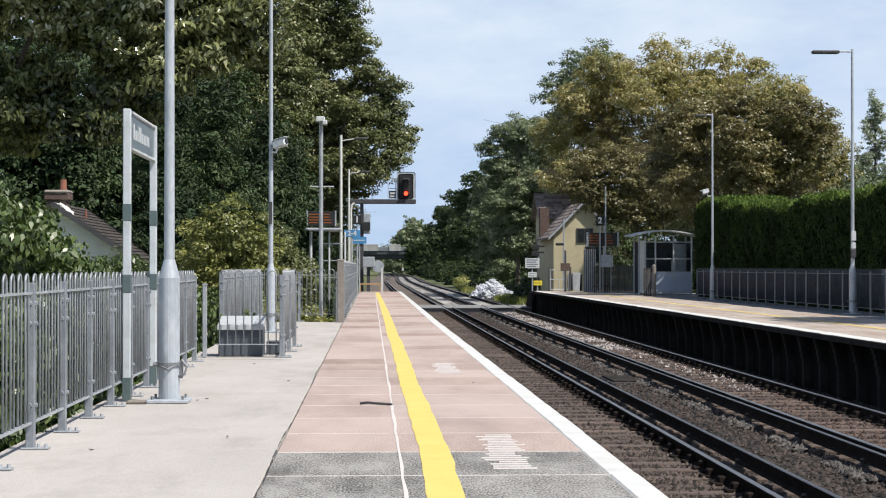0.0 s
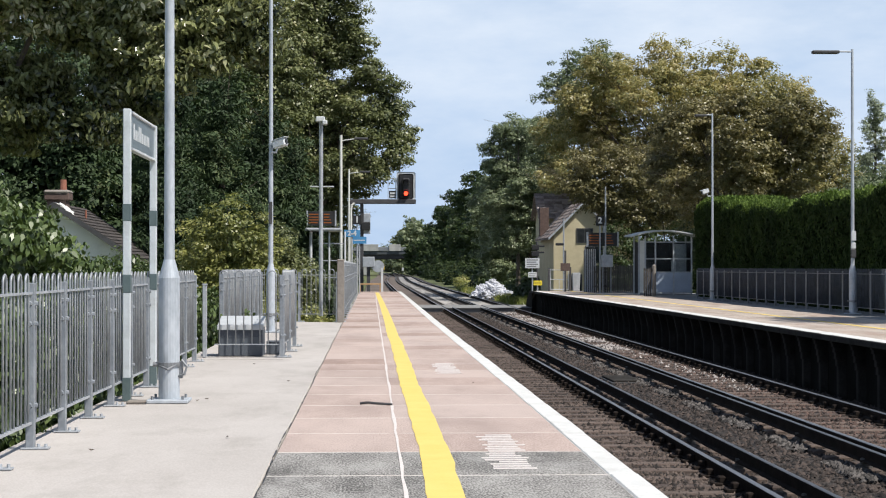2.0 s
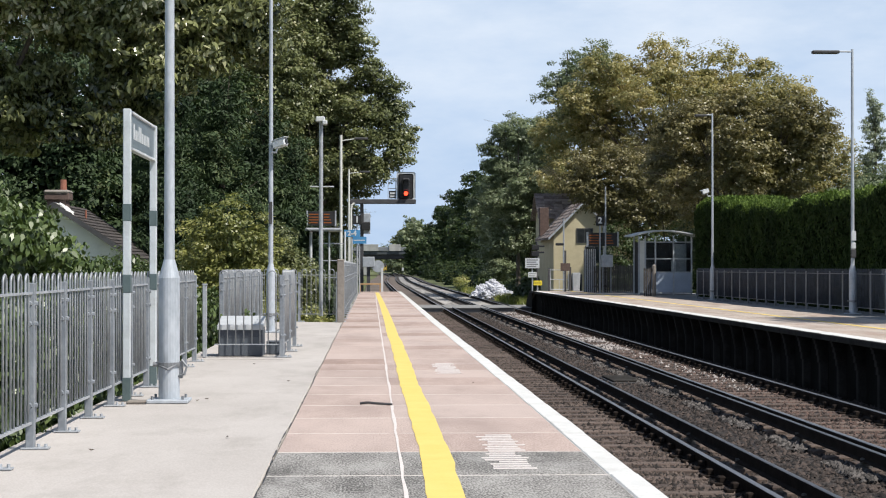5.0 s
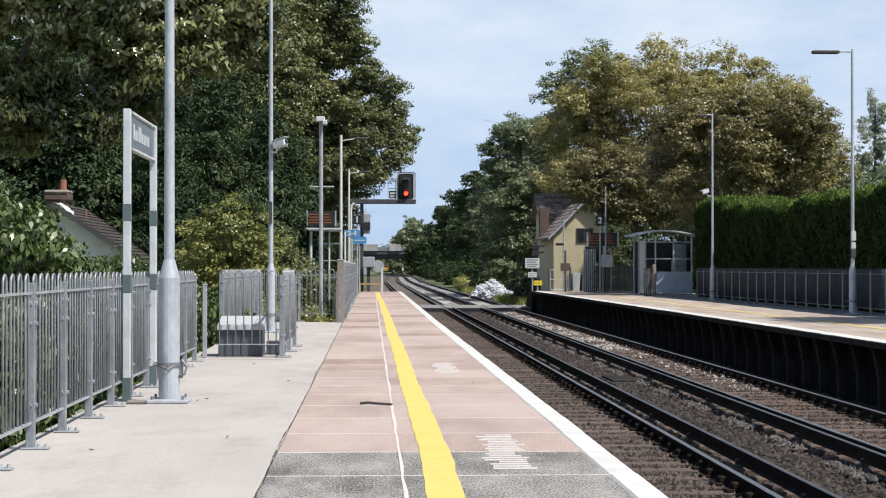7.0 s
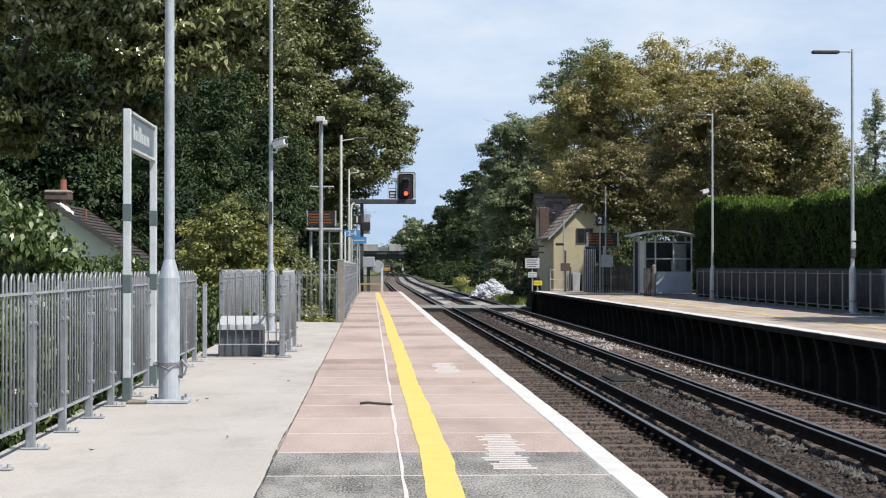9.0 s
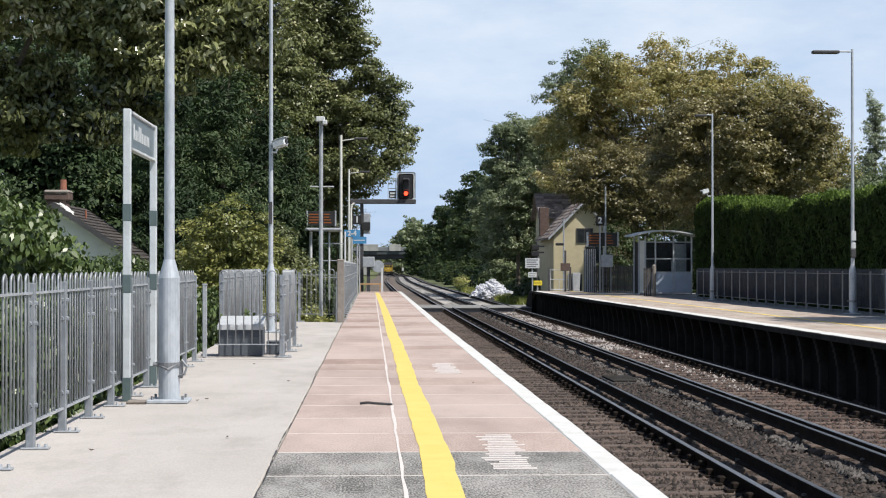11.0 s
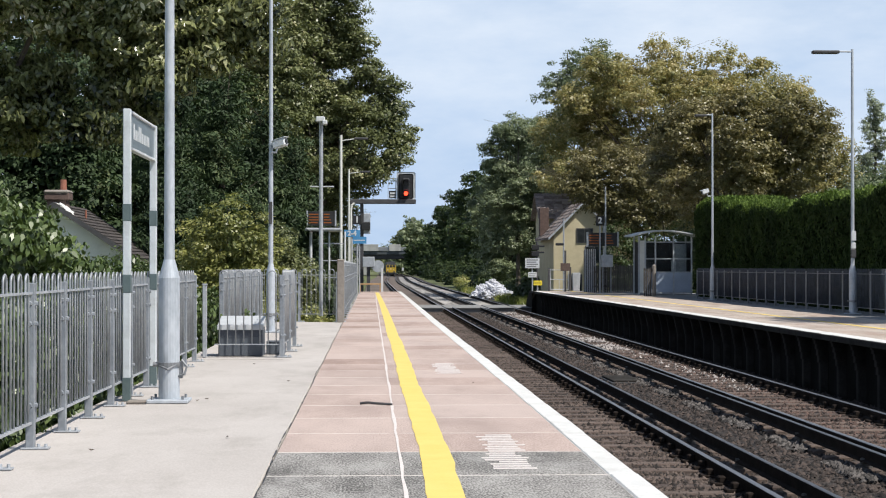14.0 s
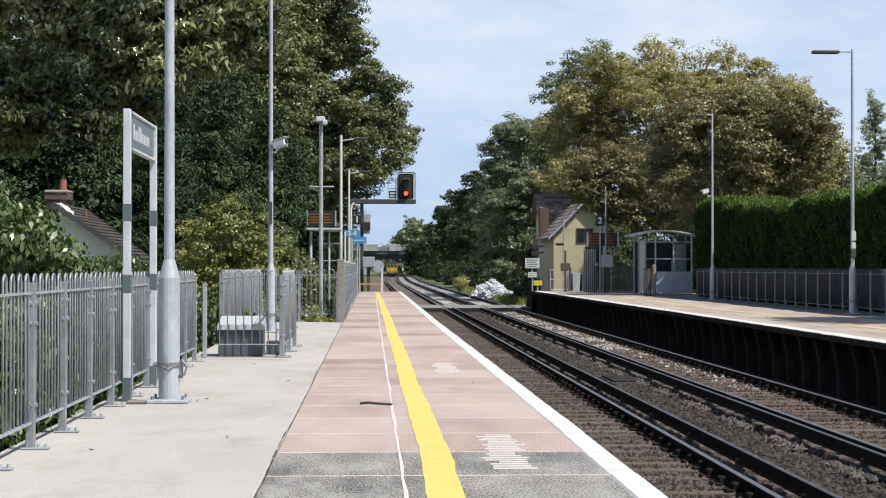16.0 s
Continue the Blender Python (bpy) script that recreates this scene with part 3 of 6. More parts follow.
def far_platform():
    bm = bmesh.new()
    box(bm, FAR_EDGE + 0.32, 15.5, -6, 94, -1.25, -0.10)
    body = tagged(part("platform_far", bm, DARKWALL), "far platform with tan paving, wall darkened for shade", "platform", kind="structure")
    bm = bmesh.new()
    box(bm, FAR_EDGE + 0.22, 15.5, -6, 93.5, -0.10, -0.002)
    part("paving", bm, TAN, body, "tan paving")
    bm = bmesh.new()
    box(bm, 12.1, 15.4, -6, 93.0, -0.002, 0.003)
    part("asphalt_strip", bm, ASPHALT, body, "grey strip along the railings")
    bm = bmesh.new()
    prof = [(93.9, -1.25), (93.9, -0.02), (95.0, -0.07), (96.0, -0.2), (96.9, -0.45), (97.5, -0.75), (97.8, -1.25)]
    sides = [[bm.verts.new((x, y, z)) for y, z in prof] for x in (FAR_EDGE + 0.1, 12.2)]
    bm.faces.new(sides[0])
    bm.faces.new(sides[1][::-1])
    for k in range(len(prof)):
        q = (k + 1) % len(prof)
        bm.faces.new((sides[0][k], sides[1][k], sides[1][q], sides[0][q]))
    part("end_ramp", bm, DARKWALL, body, "rounded end of the platform, darkened for shade")
    me = None
    for k in range(74):
        if me is None:
            b = bmesh.new()
            box(b, FAR_EDGE, FAR_EDGE + 0.22, 0.004, 1.346, -0.11, -0.002, 0.01)
            me = mesh_of("coping", b, DARKCONCRETE)
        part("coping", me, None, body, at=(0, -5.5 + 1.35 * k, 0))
    bm = wavy_strip([-5 + 0.7 * k for k in range(140)], lambda y: FAR_EDGE + 0.21, 0.18, 0.003, 0.03, 18)
    part("white_line", bm, WHITEPAINT, body, "white painted platform edge")
    bm = wavy_strip([-5 + 0.7 * k for k in range(140)], lambda y: 10.35, 0.08, 0.003, 0.006, 8)
    part("yellow_line", bm, YELLOWPAINT, body, "yellow painted line")
    me = None
    for k in range(72):
        if me is None:
            b = bmesh.new()
            box(b, FAR_EDGE + 0.17, FAR_EDGE + 0.33, -0.07, 0.07, -1.2, -0.25, 0.01)
            for j in range(5):
                box(b, FAR_EDGE + 0.05 + 0.024 * j, FAR_EDGE + 0.33, -0.07, 0.07, -0.15 - 0.07 * j ** 1.3, -0.111 - 0.06 * max(0, j - 1) ** 1.3)
            me = mesh_of("wall_post", b, DARKCONCRETE)
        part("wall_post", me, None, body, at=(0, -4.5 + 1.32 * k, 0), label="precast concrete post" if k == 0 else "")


def crossing():
    bm = bmesh.new()
    box(bm, -30, 60, 94.3, 101.5, -1.25, -0.94)
    solid("road", bm, ASPHALT, "grey road over the level crossing", "road", kind="structure")
    bm0 = thing("crossing_deck", (0, 0, 0), "grey rubber level crossing panels between the rails", "level crossing", kind="structure")
    for x0, x1 in ((1.7, 2.33), (2.45, 3.82), (3.95, 6.1), (6.24, 7.6), (7.75, 9.3)):
        for k in range(4):
            bm = bmesh.new()
            box(bm, x0, x1, 94.2 + 1.8 * k, 95.98 + 1.8 * k, -0.94, -0.90, 0.01)
            part("panel", bm, ASPHALT, bm0)


# ---- railway ----
def rail(x, y0, y1, top, label, mat_top, name="rail", group="running rails", wide=0.07):
    bm = bmesh.new()
    h = 0.158
    prof = [(-wide, -h), (wide, -h), (wide, -h + 0.012), (0.012, -h + 0.03), (0.012, -0.045), (wide / 2, -0.04), (wide / 2, -0.006), (wide / 2 - 0.008, 0),
            (-wide / 2 + 0.008, 0), (-wide / 2, -0.006), (-wide / 2, -0.04), (-0.012, -0.045), (-0.012, -h + 0.03), (-wide, -h + 0.012)]
    ys = [y0] + [y for y in range(0, 800, 20) if y0 < y < y1] + [y1]
    rows = [[bm.verts.new((x + line_x(y), y, top + z)) for _, z in prof] for y in ys]
    for r in rows:
        for v, (px, _) in zip(r, prof):
            v.co.x += px
    for a, b in zip(rows, rows[1:]):
        for k in range(len(prof)):
            f = bm.faces.new((a[k], a[(k + 1) % len(prof)], b[(k + 1) % len(prof)], b[k]))
            f.material_index = 1 if k in (6, 7, 8) else 0
    ob = solid(name, bm, RAILSTEEL, label, "rail", group)
    ob.data.materials.append(mat_top)
    return ob


def track():
    for c, nm in ((NEAR_TRACK, "near"), (FAR_TRACK, "far")):
        for s in (-1, 1):
            rail(c + s * 0.752, -6, 700, RAIL_Z, "rusty steel running rail with a polished head", RAILTOP)
    # beyond the crossing the near conductor rail changes sides
    for xs, ends in (((NEAR_TRACK + 1.16, NEAR_TRACK - 1.16), ((-6, 93.6), (104, 640))), ((FAR_TRACK - 1.16, FAR_TRACK - 1.16), ((-6, 93.6), (102.2, 640)))):
        for x, (a, b) in zip(xs, ends):
            r = rail(x, a, b, RAIL_Z + 0.075, "dark steel conductor rail raised on grey insulators", CONDUCTORTOP, "conductor_rail", "conductor rails", 0.06)
            if a < 0:
                me = None
                for k in range(31):
                    if me is None:
                        bm = bmesh.new()
                        rod(bm, (0, 0, -0.15), (0, 0, 0.06), 0.075, 0.055, 8)
                        rod(bm, (0, 0, -0.05), (0, 0, -0.01), 0.095, 0.095, 8)
                        me = mesh_of("insulator", bm, INSULATOR)
                    part("insulator", me, None, r, at=(x, -5 + 3.2 * k, -1.04))
    # sleepers with chairs
    bm = bmesh.new()
    box(bm, -1.3, 1.3, -0.125, 0.125, -0.13, 0.0, 0.012)
    first = solid("sleeper", bm, TIMBER, "weathered brown timber sleeper in ballast", "sleeper", "railway sleepers", at=(NEAR_TRACK, 10, -1.095))
    for s in (-1, 1):
        bm = bmesh.new()
        box(bm, s * 0.752 - 0.19, s * 0.752 + 0.19, -0.09, 0.09, 0.0, 0.035, 0.008)
        box(bm, s * 0.752 - 0.12, s * 0.752 - 0.04, -0.06, 0.06, 0.03, 0.10, 0.012)
        box(bm, s * 0.752 + 0.04, s * 0.752 + 0.12, -0.06, 0.06, 0.03, 0.12, 0.012)
        part("chair", bm, RAILSTEEL, first, "rusty iron rail chair")
    rng = random.Random(4)
    for c in (NEAR_TRACK, FAR_TRACK):
        for k in range(-20, 120):
            y = 10 + 0.70 * k
            if (k == 0 and c == NEAR_TRACK) or y > 93.7:
                continue
            copy_thing(first, pose(c + rng.uniform(-0.03, 0.03), y + rng.uniform(-0.03, 0.03), -1.095 + rng.uniform(-0.01, 0.008), 0, 0, rng.uniform(-1, 1)))


# ---- railings ----
def hoop_mesh(mat, width=0.1, top=1.2, foot=0.17, along="y", r=0.009):
    bm = bmesh.new()
    w = width / 2
    pts = [(-w, foot), (-w, top - w)] + [(-w * math.cos(a), top - w + w * math.sin(a)) for a in (0.5, 1.05, 1.57, 2.09, 2.64)] + [(w, top - w), (w, foot)]
    pipe(bm, [(0, u, z) if along == "y" else (u, 0, z) for u, z in pts], r, 5)
    return mesh_of("hoop", bm, mat, True)


def fence(name, a, b, bays, label, mat=None, per=5, group="station railings", post_top=1.14, foot=True, end_post=True, top=1.2, plate_side=1, pale=None, start_post=True, rails=(0.18, 1.07)):
    """Bow-topped railings from a to b: posts with bolted feet, two rails, hoops."""
    mat = mat or GALV
    a, b = Vector((*a, 0)), Vector((*b, 0))
    d = b - a
    t = thing(name, a, label, "railings", group)
    along = "y" if abs(d.y) > abs(d.x) else "x"
    hoop = hoop_mesh(pale or (HOOPGALV if mat is GALV else mat), 0.11 if per < 8 else 0.07, top, 0.17, along)
    bm = bmesh.new()
    box(bm, -0.03, 0.03, -0.03, 0.03, 0.006, post_top, 0.004)
    for z in (0.3, 0.86, 1.0):
        rod(bm, (0.028, 0, z), (0.05, 0, z), 0.02, 0.014, 6)
        rod(bm, (0, -0.028, z), (0, -0.048, z), 0.02, 0.014, 6)
    post = mesh_of("post", bm, POSTGALV if mat is GALV else mat)
    bm = bmesh.new()
    box(bm, -0.06, 0.13 * plate_side, -0.05, 0.05, 0.0, 0.012, 0.003)
    for u in (0.055, 0.105):
        rod(bm, (u * plate_side, 0.0, 0.01), (u * plate_side, 0.0, 0.035), 0.012, n=6)
    plate = mesh_of("foot_plate", bm, mat)
    for z in rails:
        bm = bmesh.new()
        if along == "y":
            box(bm, -0.016, 0.016, 0, d.y, z - 0.008, z + 0.008)
        else:
            box(bm, 0, d.x, -0.012, 0.012, z - 0.006, z + 0.006)
        part("rail", bm, mat, t)
    for k in range(bays + 1):
        p = d * (k / bays)
        if (k < bays or end_post) and (k or start_post):
            part("post", post, None, t, at=p)
            if foot:
                part("foot_plate", plate, None, t, at=p)
        if k < bays:
            for j in range(per):
                part("hoop", hoop, None, t, at=p + d * ((j + 0.58) / (per + 0.16) / bays))
    return t


def railings():
    fence("platform_railings", (-2.34, 8.58), (-2.34, 23.7), 12, "galvanised grey bow-topped steel railings bolted to concrete")
    fence("platform_railings", (-2.17, 24.75), (-1.24, 24.75), 1, "galvanised bow-topped railing panel across the grit bin", per=4, start_post=False, rails=(0.18,))
    fence("platform_railings", (-1.23, 24.8), (-1.21, 28.2), 2, "galvanised bow-topped railings beside the grit bin", per=9)
    fence("platform_railings", (-2.5, 30.0), (-2.5, 40.6), 8, "galvanised bow-topped railings along the concrete")
    fence("platform_railings", (-2.5, 40.7), (-0.78, 40.7), 2, "galvanised bow-topped railing panel across the platform", per=4)
    fence("platform_railings", (-0.70, 40.7), (-0.70, 82.0), 18, "galvanised bow-topped railings along the narrow platform", per=4, top=1.42, post_top=1.38, rails=(0.18, 1.29))
    fence("far_railings", (12.9, 36.0), (12.9, 70.0), 25, "dull grey steel railings in front of the tall hedge", GALVDARK, per=9, pale=BLUEGREY)
    p = thing("end_post", (-0.69, 40.45, 0), "thick weathered concrete post ending the railings", "post")
    part("shaft", box(bmesh.new(), -0.08, 0.08, -0.08, 0.08, 0, 1.38, 0.01), POSTCONCRETE, p)
    part("cap", box(bmesh.new(), -0.085, 0.085, -0.085, 0.085, 1.38, 1.43, 0.02), POSTCONCRETE, p)
    p = thing("gate_post", (-2.30, 24.75, 0), "lone galvanised square steel post by the railings", "post")
    bm = bmesh.new()
    box(bm, -0.03, 0.03, -0.03, 0.03, 0, 1.0, 0.005)
    part("shaft", bm, GALV, p)
    bm = bmesh.new()
    box(bm, -0.035, 0.035, -0.035, 0.035, 1.0, 1.02, 0.004)
    part("cap", bm, GALV, p)


# ---- lamp columns, signs and other station furniture ----
def lamp_column(at, label, boxes=(), arm=None, mat=None, lower=0.098, upper=0.045, height=7.05):
    mat = mat or LAMPGALV
    t = thing("lamp_column", at, label, "lamp post", "station lamp columns")
    bm = bmesh.new()
    box(bm, -0.19, 0.19, -0.19, 0.19, 0, 0.032, 0.006)
    part("base_plate", bm, mat, t)
    for sx in (-0.14, 0.14):
        for sy in (-0.14, 0.14):
            bm = bmesh.new()
            rod(bm, (sx, sy, 0.03), (sx, sy, 0.065), 0.014, n=6)
            part("bolt", bm, GALVDARK, t)
    bm = bmesh.new()
    rod(bm, (0, 0, 0.03), (0, 0, 1.15), lower, lower, 24)
    part("lower_shaft", bm, mat, t, smooth=False)
    bm = bmesh.new()
    rod(bm, (0, 0, 1.15), (0, 0, 1.32), lower, upper * 1.15, 24)
    part("shoulder", bm, mat, t)
    bm = bmesh.new()
    rod(bm, (0, 0, 1.32), (0, 0, height), upper * 1.1, upper * 0.75, 28)
    part("upper_shaft", bm, mat, t)
    bm = bmesh.new()
    rod(bm, (0, 0, 0.33), (0, 0, 0.37), lower + 0.012, n=20)
    box(bm, lower - 0.05, lower + 0.03, -0.03, 0.03, 0.22, 0.38, 0.006)
    rod(bm, (-lower - 0.05, -0.02, 0.35), (-lower + 0.02, -0.02, 0.35), 0.022, n=8)
    pipe(bm, [(lower - 0.02, -0.03, 0.24), (lower + 0.05, -0.06, 0.26), (lower + 0.07, -0.05, 0.33), (lower + 0.02, -0.03, 0.39)], 0.012, 6)
    pipe(bm, [(-lower * 0.8, -lower * 0.7, 0.34), (0, -lower - 0.03, 0.31), (lower * 0.8, -lower * 0.7, 0.35)], 0.012, 6)
    part("clamp", bm, GALVDARK, t, "dark steel clamp band")
    for z0, z1, w, m in boxes:
        part("junction_box", box(bmesh.new(), -w, w, -0.12, -0.03, z0, z1, 0.008), m, t, "small box strapped to the shaft")
    if arm:
        bm = bmesh.new()
        rod(bm, (0, 0, height - 0.06), (arm * 0.5, 0, height - 0.06), 0.025, n=8)
        part("arm", bm, mat, t)
        bm = bmesh.new()
        box(bm, arm * 0.4, arm * 1.2, -0.12, 0.12, height - 0.12, height - 0.04, 0.02)
        part("lantern", bm, CHARCOAL, t, "flat dark grey lantern")
    return t


def cctv(at, aim, label, reach=0.28):
    t = thing("security_camera", at, label, "security camera")
    bm = bmesh.new()
    pipe(bm, [(0, 0, 0), (reach * 0.5, 0, 0.0), (reach * 0.7, -0.02, 0.12)], 0.022, 8)
    part("bracket", bm, SIGNWHITE, t)
    h = part("housing", box(bmesh.new(), -0.14, 0.14, -0.075, 0.075, -0.075, 0.075, 0.02), SIGNWHITE, t, at=(reach * 0.95, -0.03, 0.17))
    h.rotation_euler = aim
    part("lens", rod(bmesh.new(), (0.138, 0, 0), (0.15, 0, 0), 0.05, n=12), BLACK, h, "dark lens")
    part("hood", box(bmesh.new(), -0.15, 0.18, -0.08, 0.08, 0.076, 0.088, 0.004), SIGNWHITE, h)
    return t


def name_sign():
    t = thing("station_sign", (-2.28, 16.75, 0), "white station name board on two posts with green bands", "station sign")
    L = 2.0
    for y, nm in ((0, 0), (L, 1)):
        p = part("post", box(bmesh.new(), -0.035, 0.035, y - 0.04, y + 0.04, 0, 2.73, 0.006), SIGNPOST, t, "white square post")
        for z0, z1 in ((0.0, 0.22), (1.01, 1.18), (1.68, 1.84)):
            part("band", box(bmesh.new(), -0.038, 0.038, y - 0.043, y + 0.043, z0, z1, 0.003), SIGNGREEN, p, "dark green band")
    f = part("board", box(bmesh.new(), -0.012, 0.012, 0.04, L - 0.04, 2.38, 2.70, 0.004), SIGNBOARD, t, "name board, reflections put into its blue-grey")
    part("frame", box(box(bmesh.new(), -0.03, 0.03, 0.04, L - 0.04, 2.355, 2.38, 0.004), -0.03, 0.03, 0.04, L - 0.04, 2.70, 2.725, 0.004), SIGNWHITE, t, "white frame rail")
    # the name, too oblique to read
    y = 0.35
    rng = random.Random(2)
    for k in range(10):
        w = rng.uniform(0.04, 0.08)
        part("letter_bar", box(bmesh.new(), 0.012, 0.016, y, y + w, 2.47, 2.47 + (0.15 if k in (0, 3, 4) else 0.10)), SIGNWHITE, f)
        y += w + 0.06


def grit_bin():
    t = thing("grit_bin", (-1.83, 25.05, 0), "dark grey plastic grit bin with a pale lid", "grit bin")
    part("body", box(bmesh.new(), -0.31, 0.31, 0, 0.55, 0, 0.40, 0.012), BINGREY, t)
    bm = box(bmesh.new(), -0.32, 0.32, -0.03, 0.6, 0.40, 0.44, 0.01)
    for v in bm.verts:
        if v.co.z > 0.42:
            v.co.z += max(0.0, v.co.y + 0.03) * 0.18
    part("lid", bm, LIDGREY, t, "pale grey sloping lid")
    part("lid_rim", box(bmesh.new(), -0.325, 0.325, -0.045, -0.02, 0.37, 0.445, 0.006), LIDGREY, t, "pale grey front rim of the lid")
    # dark strip standing in for the shadow under the lid
    part("lid_shade", box(bmesh.new(), -0.29, 0.29, -0.008, 0.0, 0.27, 0.365), BLUEGREY, t, "dark strip painted as the lid shadow")
    t2 = thing("step_box", (-1.37, 25.6, 0), "low dark grey box on the concrete", "box")
    part("body", box(bmesh.new(), -0.13, 0.13, 0, 0.4, 0, 0.17, 0.01), BINGREY, t2)
    part("lid", box(bmesh.new(), -0.135, 0.135, -0.005, 0.405, 0.17, 0.185, 0.005), BINGREY, t2)


def debris():
    bm = box(bmesh.new(), -2.24, -2.07, 16.42, 16.62, 0, 0.022, 0.006)
    solid("cable_cover", bm, POSTCONCRETE, "flat pale concrete cable cover beside the lamp column", "cover")
    bm = bmesh.new()
    pipe(bm, [(-0.10, 16.22, 0.012), (-0.03, 16.2, 0.02), (0.06, 16.17, 0.014), (0.14, 16.12, 0.012), (0.19, 16.1, 0.01)], 0.012, 6)
    solid("twig", bm, CHARCOAL, "dark dry stick lying on the platform slabs", "stick")
    rng = random.Random(21)
    for x, y in ((-1.55, 16.9), (-1.62, 16.7), (-1.5, 23.0), (-1.05, 13.1), (-0.9, 19.5), (-1.9, 12.2), (0.02, 26.3), (0.1, 26.4), (1.1, 19.2), (-1.3, 31)):
        bm = bmesh.new()
        a, r = rng.uniform(0, 6.28), rng.uniform(0.014, 0.03)
        vs = [bm.verts.new((r * k * math.cos(a + b), r * k * math.sin(a + b), 0.004 + c)) for k, b, c in ((1.3, 0, 0.008), (0.6, 1.2, 0), (1.1, 2.9, 0.012), (0.6, 4.6, 0))]
        bm.faces.new(vs)
        solid("dead_leaf", bm, BARK, "small curled brown leaf on the concrete", "leaf", "fallen leaves", at=(x, y, 0))


def hedge():
    t = thing("hedge", (15.2, 54, -0.2), "tall clipped dark green hedge behind the railings", "hedge")
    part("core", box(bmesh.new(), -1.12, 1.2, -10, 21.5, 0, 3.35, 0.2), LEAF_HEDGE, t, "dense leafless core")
    rng = np.random.default_rng(12)
    n = 190000
    which = rng.random(n)
    face, end = which < 0.62, which > 0.93
    y = np.where(end, 21.55 + 0.2 * rng.random(n), -10.2 + 32 * rng.random(n))
    u = np.clip((y - 8) / 13, 0, 1)
    top = 3.62 + 0.62 * u * u * (3 - 2 * u) + 0.06 * np.sin(y * 0.8) + 0.05 * np.sin(y * 1.9 + 1) + 0.03 * np.sin(y * 4.3)
    side = face | end
    z = np.where(side, 0.1 + (top - 0.1) * rng.random(n), top + 0.15 - 0.36 * rng.random(n) ** 0.7)
    shoulder = np.clip((z - top + 0.3) / 0.3, 0, 1)
    lump = 0.06 * np.sin(y * 2.1 + z * 3.0) + 0.05 * np.sin(y * 5.3 - z * 4.1)
    x = np.where(face, -1.36 + 0.14 * rng.random(n) + lump + 0.22 * shoulder ** 2, np.where(end, -1.3, -1.15) + 2.6 * rng.random(n))
    p = np.stack((x, y, z), 1)
    nrm = np.where(face[:, None], np.stack((-1.0 + 0.3 * shoulder, 0 * y, -0.1 + 0.6 * shoulder), 1), np.where(end[:, None], np.array((0.0, 1.0, 0.0)), np.array((0.0, 0, 1.0))))
    out = unit(nrm + np.where(side[:, None], 0.35, 0.8) * rng.normal(size=(n, 3)))
    a = unit(np.cross(out, rng.normal(size=(n, 3))) + np.array((0, 0, 1.3)))
    b = unit(np.cross(out, a))
    s = 0.115 * (0.6 + 0.9 * rng.random((n, 1)))
    v = np.stack((p - a * s * 0.5, p + b * s * 0.2, p + a * s * 0.5, p - b * s * 0.2), 1)
    # top band painted as if sunlit, the rest as if shaded
    brighter = (~side) | (z > top - 0.05 - 0.16 * rng.random(n) * (1 + np.sin(y * 1.3)))
    for name, some, mat, label in (("foliage", v[~brighter], LEAF_HEDGE, "clipped conifer sprays painted dark for shade"), ("new_growth", v[brighter], LEAF_HEDGE_LIT, "yellow-green top sprays painted as sunlit")):
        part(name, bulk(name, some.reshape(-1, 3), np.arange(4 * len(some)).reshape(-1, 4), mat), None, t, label)


